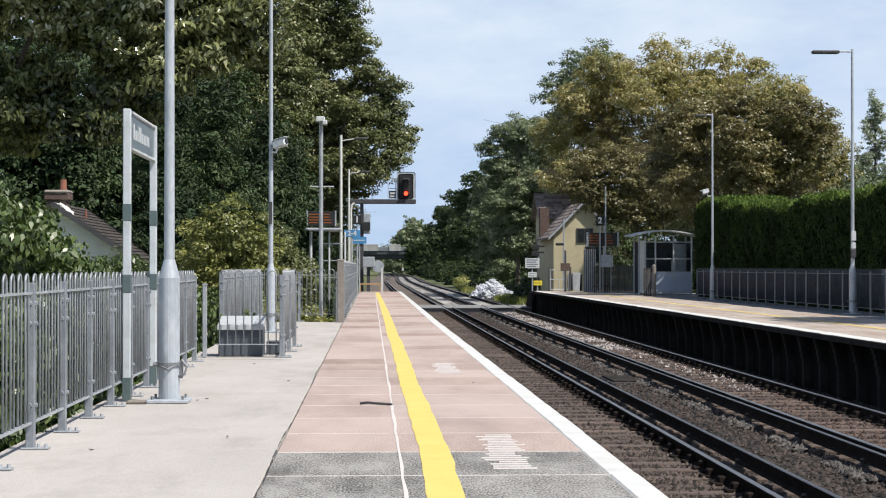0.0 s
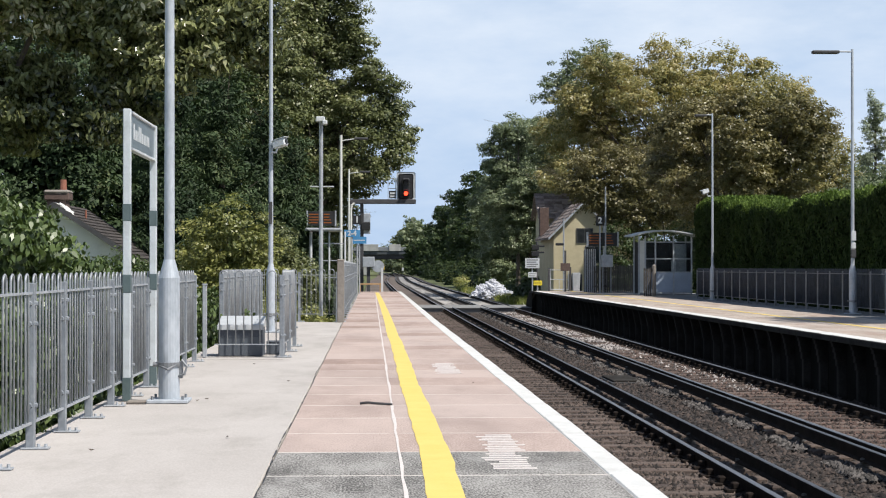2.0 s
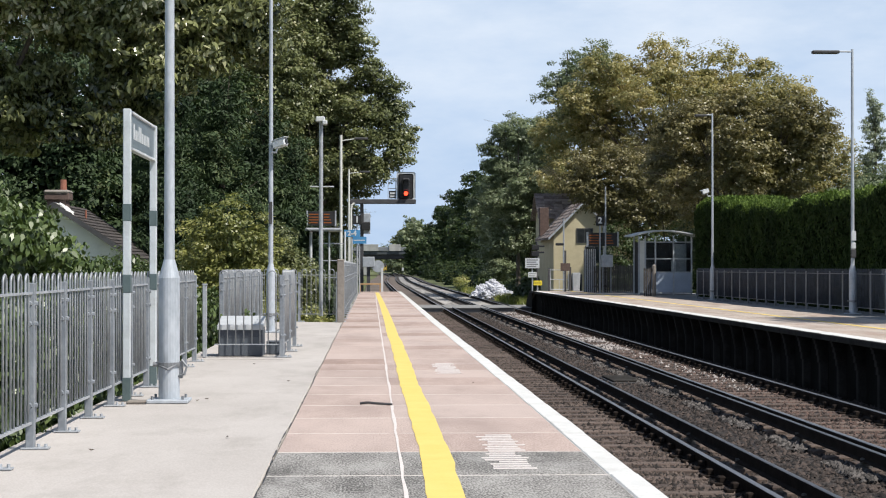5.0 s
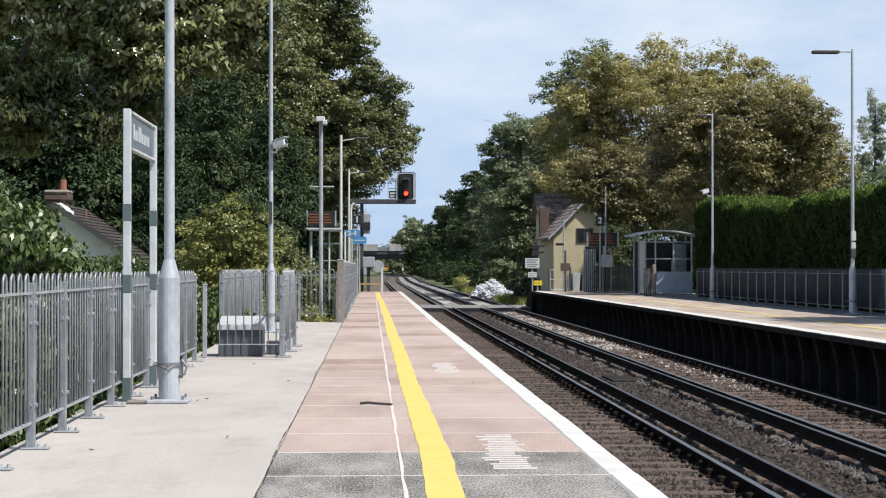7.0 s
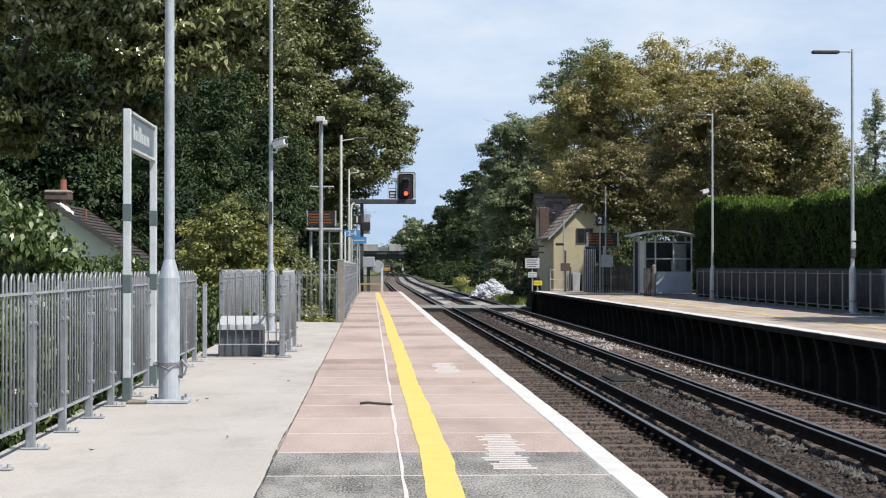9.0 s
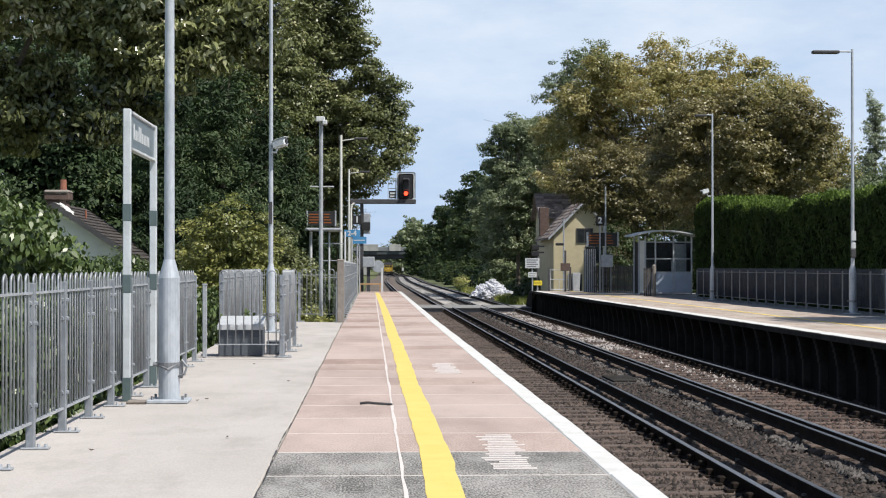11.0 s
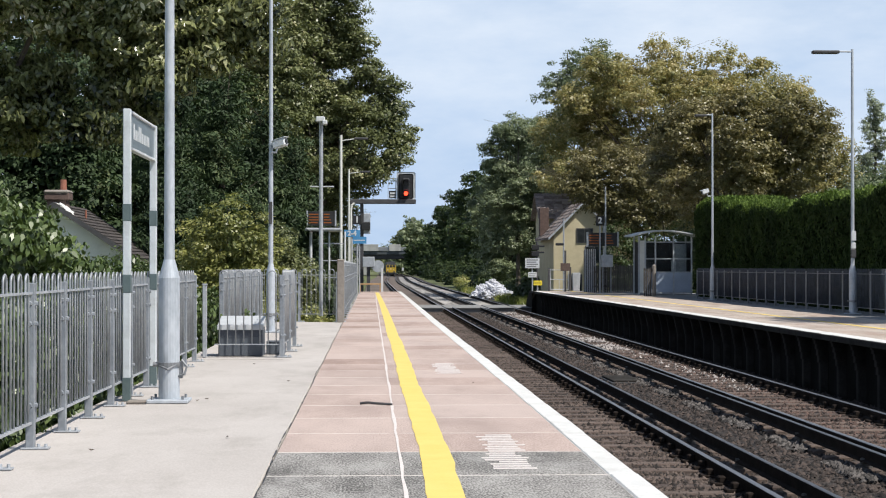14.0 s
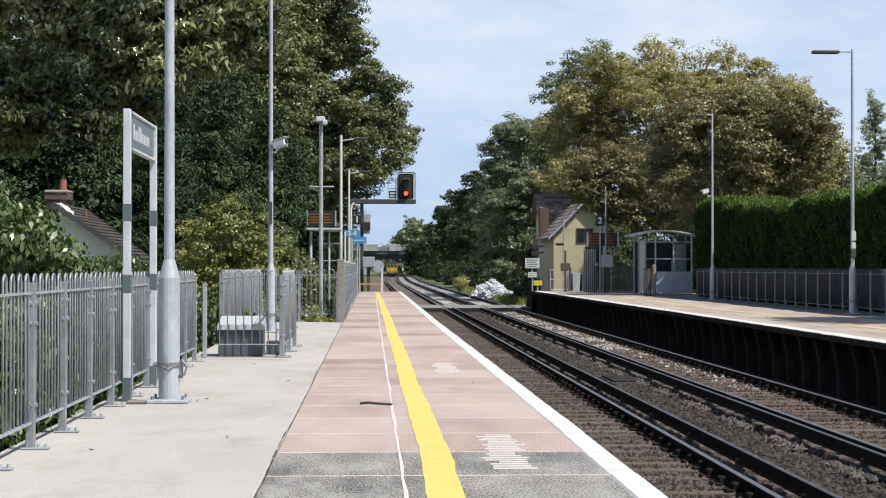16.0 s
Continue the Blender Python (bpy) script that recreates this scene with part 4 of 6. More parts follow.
# ---- far platform furniture ----
def far_shelter():
    t = thing("waiting_shelter", (12.05, 80, 0), "grey steel waiting shelter with dark glass and blue lower panels", "shelter")
    W, D, H = 2.45, 1.5, 2.75
    for x in (0.03, 0.32, 0.78, 1.60, W - 0.03):
        part("post", box(bmesh.new(), x - 0.035, x + 0.035, -0.03, 0.04, 0, H - 0.1, 0.005), GALV, t)
    for x in (0.03, W - 0.03):
        part("post", box(bmesh.new(), x - 0.035, x + 0.035, D - 0.03, D + 0.04, 0, H - 0.1, 0.005), GALV, t)
    for z in (0.08, 1.02, 1.62, 2.38):
        part("rail", box(bmesh.new(), 0.32, W, -0.025, 0.03, z - 0.025, z + 0.025, 0.004), GALV, t)
    for x0, x1 in ((0.36, 0.75), (0.82, 1.57), (1.64, 2.38)):
        part("lower_panel", box(bmesh.new(), x0, x1, -0.01, 0.01, 0.11, 0.99), BLUEPANEL, t, "pale blue panel")
        for z0, z1 in ((1.05, 1.59), (1.65, 2.35)):
            part("pane", box(bmesh.new(), x0, x1, -0.006, 0.006, z0, z1), GLASS, t, "dark glass pane")
    part("end_panel", box(bmesh.new(), 0.07, 0.29, -0.012, 0.012, 0.1, 2.45), CREAM, t, "pale grey-green end panel")
    part("inner_screen", box(bmesh.new(), 1.72, 2.3, 0.62, 0.65, 0.1, 2.3), GALV, t, "pale ribbed screen inside")
    part("bench", box(bmesh.new(), 0.4, 1.6, 0.9, 1.3, 0.42, 0.5, 0.02), GALV, t, "narrow pale bench")
    part("back_panel", box(bmesh.new(), 0, W, D, D + 0.03, 0.05, 2.4), CHARCOAL, t, "dark back panel")
    part("side_panel", box(bmesh.new(), W - 0.02, W + 0.01, 0.05, D, 0.1, 2.4), CHARCOAL, t)
    bm = bmesh.new()
    n = 10
    rows = []
    for k in range(n + 1):
        u = k / n
        x = -0.38 + (W + 0.7) * u
        z = H - 0.17 + 0.42 * math.sin(math.pi * (0.12 + 0.76 * u)) - 0.14
        rows.append([bm.verts.new((x, y, z + dz)) for y, dz in ((-0.35, 0), (D + 0.3, 0.05), (D + 0.3, 0.1), (-0.35, 0.06))])
    for a, b in zip(rows, rows[1:]):
        for k in range(4):
            bm.faces.new((a[k], a[(k + 1) % 4], b[(k + 1) % 4], b[k]))
    bm.faces.new(rows[0])
    bm.faces.new(rows[-1][::-1])
    part("roof", bm, LIDGREY, t, "curved grey roof")
    p = thing("poster_board", (13.75, 80.6, 0), "small white notice on a post in the shelter", "notice")
    part("post", box(bmesh.new(), -0.02, 0.02, -0.02, 0.02, 0, 1.5), GALVDARK, p)
    part("sheet", box(bmesh.new(), -0.11, 0.11, -0.035, -0.02, 1.05, 1.55, 0.003), SIGNWHITE, p)


def display(at, label, legs=0.0):
    """A departure board: dark case, light frame, amber lines."""
    t = thing("departure_board", at, label, "display")
    part("case", box(bmesh.new(), -0.75, 0.75, 0, 0.18, -0.33, 0.33, 0.015), BLACK, t)
    for s in (-1, 1):
        part("end_cap", box(bmesh.new(), s * 0.75 - 0.04, s * 0.75 + 0.04, -0.02, 0.2, -0.36, 0.36, 0.01), GALV, t, "pale end cap")
    rng = random.Random(7)
    for k in range(4):
        z = 0.2 - 0.13 * k
        for x0, x1 in ((-0.66, rng.uniform(-0.2, 0.0)), (0.12, rng.uniform(0.4, 0.66))):
            part("text_bar", box(bmesh.new(), x0, x1, -0.012, -0.002, z - 0.025, z + 0.02), AMBER, t, "glowing amber text line")
    if legs:
        part("pole", rod(bmesh.new(), (0.08, 0.25, -legs), (0.08, 0.25, 0.8), 0.05, n=10), GALV, t)
    return t


def plate(name, at, w, h, mat, label, category, text="", size=0.3, ink=None, pole=0.0, bars=0):
    t = thing(name, at, label, category)
    f = part("panel", box(bmesh.new(), -w / 2, w / 2, 0, 0.03, -h / 2, h / 2, 0.004), mat, t)
    if text:
        writing("lettering", text, size, ink or SIGNWHITE, f, pose(0, -0.006, 0, 90, 0, 0))
    for k in range(bars):
        z = h / 2 - h * (k + 0.75) / (bars + 0.5)
        part("text_bar", box(bmesh.new(), -w * 0.4, w * (0.4 - 0.12 * (k % 2)), -0.004, 0, z - h * 0.06, z + h * 0.06), ink or SIGNWHITE, f)
    if pole:
        part("pole", rod(bmesh.new(), (0, 0.07, -pole), (0, 0.07, h / 2), 0.035, n=8), GALV, t)
    return t


def far_end():
    """Wooden palings, cabinets, signs, gate and lights by the far platform's end."""
    t = thing("paling_fence", (10.9, 87, 0), "weathered grey wooden paling fence at the platform's back", "fence")
    rng = random.Random(3)
    for k in range(22):
        x = k * 0.105
        h = 1.32 + rng.uniform(-0.07, 0.07)
        bm = box(bmesh.new(), x, x + 0.085, -0.012, 0.012, 0, h)
        part("paling", bm, WOOD, t)
    for z in (0.3, 1.0):
        part("rail", box(bmesh.new(), 0, 2.3, 0.014, 0.06, z - 0.04, z + 0.04), WOOD, t)
    t = thing("paling_fence", (14.6, 79.0, 0), "weathered grey wooden paling fence beside the shelter", "fence")
    for k in range(9):
        part("paling", box(bmesh.new(), k * 0.105, k * 0.105 + 0.085, -0.012, 0.012, 0, 1.3 + rng.uniform(-0.05, 0.05)), WOOD, t)
    part("rail", box(bmesh.new(), 0, 0.95, 0.014, 0.06, 0.8, 0.88), WOOD, t)
    t = thing("wooden_screen", (12.0, 76.0, 0), "low brown wooden screen with a rounded post", "screen")
    for k in range(4):
        part("paling", box(bmesh.new(), -0.32 + 0.09 * k, -0.245 + 0.09 * k, 0, 0.03, 0, 1.2 + 0.03 * math.sin(5 * k), 0.006), WOOD, t)
    post = rod(rod(bmesh.new(), (0.13, 0, 0), (0.13, 0, 1.3), 0.085, 0.08, 12), (0.13, 0, 1.3), (0.13, 0, 1.37), 0.08, 0.03, 12)
    part("post", post, POSTCONCRETE, t, "weathered round-topped post")
    display((11.42, 87.5, 2.62), "departure board with amber text and pale frame", legs=2.62)
    plate("platform_number", (11.2, 86.8, 3.52), 0.42, 0.48, BLACK, "black platform number sign with white figure 2", "sign", "2", 0.42, pole=3.52)
    plate("number_pole", (11.5, 87.0, 3.5), 0.06, 3.4, GALV, "tall slim galvanised pole", "pole", pole=3.5)
    t = thing("equipment_cabinet", (11.52, 86.6, 0), "pale grey equipment cabinet on legs", "cabinet")
    part("body", box(bmesh.new(), -0.28, 0.28, 0, 0.3, 1.25, 1.85, 0.02), GALV, t)
    for s in (-0.2, 0.2):
        part("leg", box(bmesh.new(), s - 0.03, s + 0.03, 0.1, 0.16, 0, 1.25), GALVDARK, t)
    t = thing("ribbed_kiosk", (10.65, 88.5, 0), "tall grey ribbed metal kiosk", "kiosk")
    for k in range(6):
        part("rib", box(bmesh.new(), k * 0.1, k * 0.1 + 0.05, -0.02, 0.02, 0, 2.15), GALV, t)
    part("body", box(bmesh.new(), 0, 0.56, 0.02, 0.5, 0, 2.1, 0.01), CHARCOAL, t)
    t = thing("notice_board", (9.95, 91, 0), "brown notice board on a dark post", "sign")
    part("post", box(bmesh.new(), -0.05, 0.05, 0, 0.08, 0, 2.1), CHARCOAL, t)
    part("panel", box(bmesh.new(), -0.25, 0.25, -0.03, 0, 1.05, 1.45, 0.006), BRICK, t)
    t = thing("pedestrian_gate", (9.35, 92.8, 0), "white tubular steel gate at the platform ramp", "gate")
    part("frame", pipe(pipe(pipe(bmesh.new(), [(0, 0, 0.08), (0, 0, 1.1), (0.95, 0, 1.1), (0.95, 0, 0.08), (0, 0, 0.08)], 0.03), [(0, 0, 0.6), (0.95, 0, 0.6)], 0.022), [(0.47, 0, 0.08), (0.47, 0, 0.6)], 0.015), GALV, t)
    part("post", box(bmesh.new(), 1.0, 1.1, -0.05, 0.05, 0, 1.25), CHARCOAL, t)
    part("post", box(bmesh.new(), -0.12, -0.02, -0.05, 0.05, 0, 1.2), CHARCOAL, t)
    t = thing("barrier_machine", (10.75, 93, 0), "white tapering crossing barrier housing", "barrier")
    bm = box(bmesh.new(), -0.17, 0.17, 0, 0.4, 0, 0.95, 0.02)
    for v in bm.verts:
        if v.co.z > 0.7:
            v.co.x *= 1.25
    part("body", bm, GALV, t)
    plate("crossing_sign", (8.45, 93.2, 1.45), 0.75, 0.52, SIGNWHITE, "white warning sign with grey text at the crossing", "sign", ink=GALVDARK, bars=4, pole=1.45)
    plate("crossing_sign", (8.45, 93.15, 0.85), 0.45, 0.28, SIGNWHITE, "small white sign at the crossing", "sign", ink=GALVDARK, bars=2, pole=0.85)
    plate("crossing_sign", (8.7, 92.8, 0.42), 0.45, 0.25, YELLOWSIGN, "small yellow sign at the crossing", "sign", ink=BLACK, bars=1, pole=0.42)
    t = thing("road_signal", (9.23, 99, -0.95), "dark twin road warning lights on a post", "traffic signal")
    part("post", rod(bmesh.new(), (0, 0, 0), (0, 0, 3.6), 0.05, n=10), CHARCOAL, t)
    for z in (2.95, 3.3):
        h = part("lamp_head", box(bmesh.new(), -0.28, 0.12, -0.1, 0.1, z - 0.14, z + 0.14, 0.02), BLACK, t)
        part("hood", box(bmesh.new(), 0.1, 0.42, -0.1, 0.1, z + 0.02, z + 0.12, 0.02), BLACK, h)
    t = thing("white_pole", (10.73, 99, -0.95), "tall pale steel pole beside the crossing", "pole")
    part("shaft", rod(bmesh.new(), (0, 0, 0), (0, 0, 4.9), 0.05, 0.045, 10), GALV, t)
    part("lantern", box(bmesh.new(), -0.45, 0.0, -0.1, 0.1, 3.4, 3.55, 0.03), BLACK, t)


def roof_tiles(parent, a, b, up, rows, cols, mat):
    """Tiles laid row over row on a slope from the eave line a-b upward by the vector up."""
    a, b, up = Vector(a), Vector(b), Vector(up)
    u, v = (b - a) / cols, up / rows
    nrm = u.cross(v).normalized()
    if nrm.z < 0:
        nrm = -nrm
    me = None
    for r in range(rows):
        for c in range(cols):
            if me is None:
                bm = bmesh.new()
                top = [bm.verts.new(q) for q in (nrm * 0.05, u * 0.97 + nrm * 0.05, u * 0.97 + v * 1.1 + nrm * 0.02, v * 1.1 + nrm * 0.02)]
                low = [bm.verts.new(q.co - nrm * 0.025) for q in top]
                bm.faces.new(top)
                bm.faces.new(low[::-1])
                for k in range(4):
                    bm.faces.new((top[k], low[k], low[(k + 1) % 4], top[(k + 1) % 4]))
                me = mesh_of("tile", bm, mat)
            part("tile", me, None, parent, at=a + u * c + v * r)


def gable_house(name, x0, x1, y0, y1, z0, eave, ridge, wall, tile, label, windows=(), ridge_x=None, over=0.35, n=(9, 12), board=None, right=False, casing=None):
    """A house whose gable faces the camera."""
    board = board or GALV
    t = thing(name, (x0, y0, z0), label, "house")
    W, D, E, R = x1 - x0, y1 - y0, eave - z0, ridge - z0
    rx = W / 2 if ridge_x is None else ridge_x - x0
    bm = bmesh.new()
    pts = [(0, 0), (W, 0), (W, E), (rx, R), (0, E)]
    f = [bm.verts.new((x, 0, z)) for x, z in pts]
    g = [bm.verts.new((x, D, z)) for x, z in pts]
    bm.faces.new(f)
    bm.faces.new(g[::-1])
    for k in range(5):
        bm.faces.new((f[k], g[k], g[(k + 1) % 5], f[(k + 1) % 5]))
    part("wall", bm, wall, t)
    sl = (R - E) / rx
    roof = part("roof", roof_slab(rx, W, D, E, R, over), tile, t, "tiled roof")
    roof_tiles(roof, (-over, D + over, E - sl * over + 0.1), (-over, -over, E - sl * over + 0.1), (rx + over, 0, (rx + over) * sl), n[0], n[1], tile)
    if right:
        sr = (R - E) / (W - rx)
        roof_tiles(roof, (W + over, -over, E - sr * over + 0.1), (W + over, D + over, E - sr * over + 0.1), (-(W - rx + over), 0, (W - rx + over) * sr), n[0], n[1], tile)
    part("bargeboard", verge(rx, W, E, R, over), board, roof)
    for x, z, w, h in windows:
        wn_ = part("window", box(bmesh.new(), x, x + w, -0.05, 0.03, z, z + h), casing or SIGNWHITE, t)
        part("pane", box(bmesh.new(), x + 0.06, x + w / 2 - 0.02, -0.056, -0.04, z + 0.06, z + h - 0.06), WINDOW, wn_)
        part("pane", box(bmesh.new(), x + w / 2 + 0.02, x + w - 0.06, -0.056, -0.04, z + 0.06, z + h - 0.06), WINDOW, wn_)
    return t, roof


def roof_slab(rx, W, D, E, R, over):
    bm = bmesh.new()
    sl, sr = (R - E) / rx, (R - E) / (W - rx)
    pts = [(-over, E - sl * over), (rx, R), (W + over, E - sr * over), (W + over, E - sr * over + 0.12), (rx, R + 0.12), (-over, E - sl * over + 0.12)]
    f = [bm.verts.new((x, -over, z)) for x, z in pts]
    g = [bm.verts.new((x, D + over, z)) for x, z in pts]
    bm.faces.new(f)
    bm.faces.new(g[::-1])
    for k in range(6):
        bm.faces.new((f[k], g[k], g[(k + 1) % 6], f[(k + 1) % 6]))
    return bm


def verge(rx, W, E, R, over):
    bm = bmesh.new()
    sl, sr = (R - E) / rx, (R - E) / (W - rx)
    pts = [(-over, E - sl * over), (rx, R), (W + over, E - sr * over)]
    for (xa, za), (xb, zb) in zip(pts, pts[1:]):
        f = [bm.verts.new((x, -over - 0.03, z + dz)) for x, z, dz in ((xa, za, -0.04), (xb, zb, -0.04), (xb, zb, 0.13), (xa, za, 0.13))]
        g = [bm.verts.new((v.co.x, -over - 0.004, v.co.z)) for v in f]
        bm.faces.new(f)
        bm.faces.new(g[::-1])
        for k in range(4):
            bm.faces.new((f[k], g[k], g[(k + 1) % 4], f[(k + 1) % 4]))
    return bm


def houses():
    t, roof = gable_house("cottage", 11.5, 15.3, 112, 120.5, -1.0, 3.35, 5.3, CREAMWALL, TILELIGHT, "cream rendered crossing cottage with brown tiled roof",
                          windows=((2.0, 2.5, 1.2, 1.1), (0.9, 0.6, 0.9, 1.2), (1.45, 3.75, 1.05, 0.95)), casing=CHARCOAL)
    part("chimney", box(bmesh.new(), -0.3, 0.3, 6.0, 6.7, 4.3, 6.2, 0.02), BRICK, t, "dark brick chimney")
    t, roof = gable_house("rear_wing", 0, 5.0, 0, 6.6, -1.0, 4.75, 6.25, CREAMWALL, TILELIGHT, "rear wing of the cottage with red-brown tiled roof")
    t.location, t.rotation_euler = (18.3, 121.2, -1.0), (0, 0, radians(90))
    t, roof = gable_house("bungalow", -11.9, -7.45, 55.0, 60.5, -2.2, 1.62, 3.1, PALEWALL, TILE, "pale rendered bungalow with a brown tiled roof among trees",
                          windows=((2.15, 3.0, 0.6, 0.6),), ridge_x=-9.68, n=(15, 20), board=CHARCOAL, right=True)
    c = part("chimney", box(box(bmesh.new(), 1.95, 2.55, 0.1, 0.7, 4.7, 5.72, 0.02), 1.87, 2.63, 0.02, 0.78, 5.5, 5.76, 0.03), BRICK, t, "weathered brick chimney stack")
    part("flaunching", box(bmesh.new(), 1.86, 2.64, -0.02, 0.80, 5.70, 5.82, 0.05), POSTCONCRETE, c, "pale weathered mortar cap")
    part("chimney_pot", rod(bmesh.new(), (2.4, 0.4, 5.8), (2.4, 0.4, 6.15), 0.11, 0.095, 12), REDTILE, c, "red clay chimney pot")
    part("flue_pot", rod(bmesh.new(), (2.9, 1.6, 4.6), (2.9, 1.6, 5.25), 0.05, 0.03, 10), REDTILE, roof, "small red clay flue pot")
    bm = bmesh.new()
    bmesh.ops.create_icosphere(bm, subdivisions=3, radius=0.38)
    for v in bm.verts:
        v.co *= 1 + 0.5 * noise.noise(v.co * 7)
        v.co = Vector((v.co.x * 0.85 + 2.55, v.co.y * 0.7 + 0.0, v.co.z * 0.5 + 5.12 - v.co.x * 0.5))
    part("mortar_patch", bm, PALEWALL, roof, "crumbling white mortar patch on the ridge")


# ---- near platform's far end: shelter, boards, signal ----
def near_end():
    t = thing("waiting_shelter", (-2.35, 68, 0), "pale steel waiting shelter with glass panes", "shelter")
    for x in (0.05, 0.75, 1.35):
        part("post", rod(bmesh.new(), (x, 0, 0), (x, 0, 2.6), 0.06 if x < 0.1 else 0.04, n=10), SIGNWHITE, t)
    part("roof", box(bmesh.new(), -0.15, 1.2, -0.3, 1.6, 2.62, 2.74, 0.03), GALV, t, "flat pale roof edge")
    for x0, x1 in ((0.45, 0.72), (0.78, 1.32)):
        part("pane", box(bmesh.new(), x0, x1, -0.006, 0.006, 0.9, 2.1), GLASS, t)
    for z in (0.85, 1.5, 2.15):
        part("rail", box(bmesh.new(), 0.42, 1.35, -0.02, 0.02, z - 0.02, z + 0.02), GALV, t)
    display((-1.9, 68, 3.1), "departure board with amber text in a dark case").scale = (0.72, 1, 0.82)
    plate("platform_number", (-0.66, 83, 3.45), 0.42, 0.42, BLACK, "black platform number sign with white figure 1", "sign", "1", 0.4, pole=3.45)
    plate("coach_sign", (-0.86, 80, 2.76), 0.72, 0.32, BLUESIGN, "blue coach stopping sign with white figures 2-4", "sign", "2-4", 0.30, pole=2.76)
    plate("coach_sign", (-0.55, 83, 2.50), 0.66, 0.32, BLUESIGN, "blue coach stopping sign with pale figures", "sign", bars=1, pole=2.50)
    t = thing("camera_pole", (-1.28, 45.5, 0), "galvanised pole with a crossbar and twin security cameras", "pole")
    part("shaft", rod(bmesh.new(), (0, 0, 0), (0, 0, 4.95), 0.055, 0.05, 12), GALV, t)
    part("crossbar", rod(bmesh.new(), (-0.28, 0, 3.3), (0.33, 0, 3.3), 0.02, n=8), GALV, t)
    h = part("camera_housing", box(bmesh.new(), -0.13, 0.1, -0.2, 0.15, 4.95, 5.08, 0.02), SIGNWHITE, t, "white camera housing")
    part("camera_housing", box(bmesh.new(), 0.04, 0.16, -0.25, 0.05, 4.87, 4.99, 0.02), SIGNWHITE, t, "white camera housing")
    for x, y, h, r in ((-1.34, 79, 7.1, 0.075), (-1.25, 100, 6.75, 0.065)):
        t = thing("lamp_column", (x, y, 0 if y < 90 else -1.0), "slim white lamp column with a long arm", "lamp post", "station lamp columns")
        z = h if y < 90 else h + 1
        part("shaft", rod(bmesh.new(), (0, 0, 0), (0, 0, z), r, r * 0.8, 12), CREAM, t)
        part("arm", pipe(bmesh.new(), [(0, 0, z - 0.25), (0.5, 0, z - 0.18), (1.1, 0, z - 0.15)], 0.025), CREAM, t)
        part("lantern", box(bmesh.new(), 0.6, 1.2, -0.1, 0.1, z - 0.2, z - 0.1, 0.02), CHARCOAL, t)
    t = thing("conduit_pole", (-1.05, 92, -1.0), "bent white conduit pole", "pole")
    part("shaft", pipe(bmesh.new(), [(0, 0, 0), (0, 0, 5.2), (0.05, 0, 5.45), (0.2, 0, 5.55)], 0.06, 8), CREAM, t)
    # the signal on its cantilever
    t = thing("railway_signal", (-0.55, 105, -1.0), "cantilevered railway signal showing a red light", "railway signal")
    part("mast", box(bmesh.new(), -0.1, 0.1, -0.1, 0.1, 0, 6.1, 0.01), CHARCOAL, t)
    part("cantilever", box(bmesh.new(), -0.75, 3.18, -0.35, 0.35, 5.98, 6.24, 0.02), CHARCOAL, t, "dark steel cantilever beam")
    b = part("backboard", box(bmesh.new(), 2.14, 3.04, -0.06, 0, 6.26, 7.75, 0.08), BLACK, t, "black backboard with rounded corners")
    part("rim", box(bmesh.new(), 2.04, 3.16, 0.01, 0.06, 6.24, 7.86, 0.08), SIGNWHITE, b, "pale rim")
    part("head", box(bmesh.new(), 2.34, 2.84, -0.35, -0.06, 6.4, 7.5, 0.1), BLACK, b)
    for z, m, lab in ((6.58, RED, "glowing red lamp"), (7.2, BLACK, "unlit lamp")):
        ln = part("lamp", rod(bmesh.new(), (2.59, -0.40, z), (2.59, -0.35, z), 0.125, n=20), m, b, lab)
        hood = bmesh.new()
        for k in range(9):
            a0 = math.radians(-10 + 200 * k / 9)
            a1 = math.radians(-10 + 200 * (k + 1) / 9)
            q = [(2.59 + 0.21 * math.cos(a), y, z + 0.21 * math.sin(a)) for a, y in ((a0, -0.36), (a1, -0.36), (a1, -0.7), (a0, -0.7))]
            q2 = [(2.59 + 0.225 * math.cos(a), y, z + 0.225 * math.sin(a)) for a, y in ((a0, -0.36), (a1, -0.36), (a1, -0.7), (a0, -0.7))]
            va, vb = [hood.verts.new(p) for p in q], [hood.verts.new(p) for p in q2]
            hood.faces.new(va)
            hood.faces.new(vb[::-1])
            for i in range(4):
                hood.faces.new((va[i], vb[i], vb[(i + 1) % 4], va[(i + 1) % 4]))
        part("hood", hood, BLACK, b)
    part("number_plate", box(bmesh.new(), 1.6, 2.0, -0.05, 0, 6.3, 6.75, 0.01), BLACK, t, "black identity plate")
    for z in (6.42, 6.6):
        part("plate_bar", box(bmesh.new(), 1.66, 1.94, -0.056, -0.05, z - 0.05, z + 0.05), SIGNWHITE, t)
    part("cage", pipe(pipe(pipe(bmesh.new(), [(1.55, 0.3, 6.24), (1.55, 0.3, 7.5), (3.1, 0.3, 7.5), (3.1, 0.3, 6.24)], 0.02), [(1.55, 0.3, 6.9), (3.1, 0.3, 6.9)], 0.02), [(2.0, 0.3, 6.24), (2.0, 0.3, 7.5)], 0.02), GALV, t, "safety cage rails")
    part("rear_panel", box(bmesh.new(), 0.1, 0.5, -0.4, -0.36, 4.2, 5.4, 0.02), GALV, t, "grey rear board of another signal")
    part("rear_head", box(bmesh.new(), -0.05, 0.5, -0.7, -0.4, 4.4, 4.9, 0.05), BLACK, t)
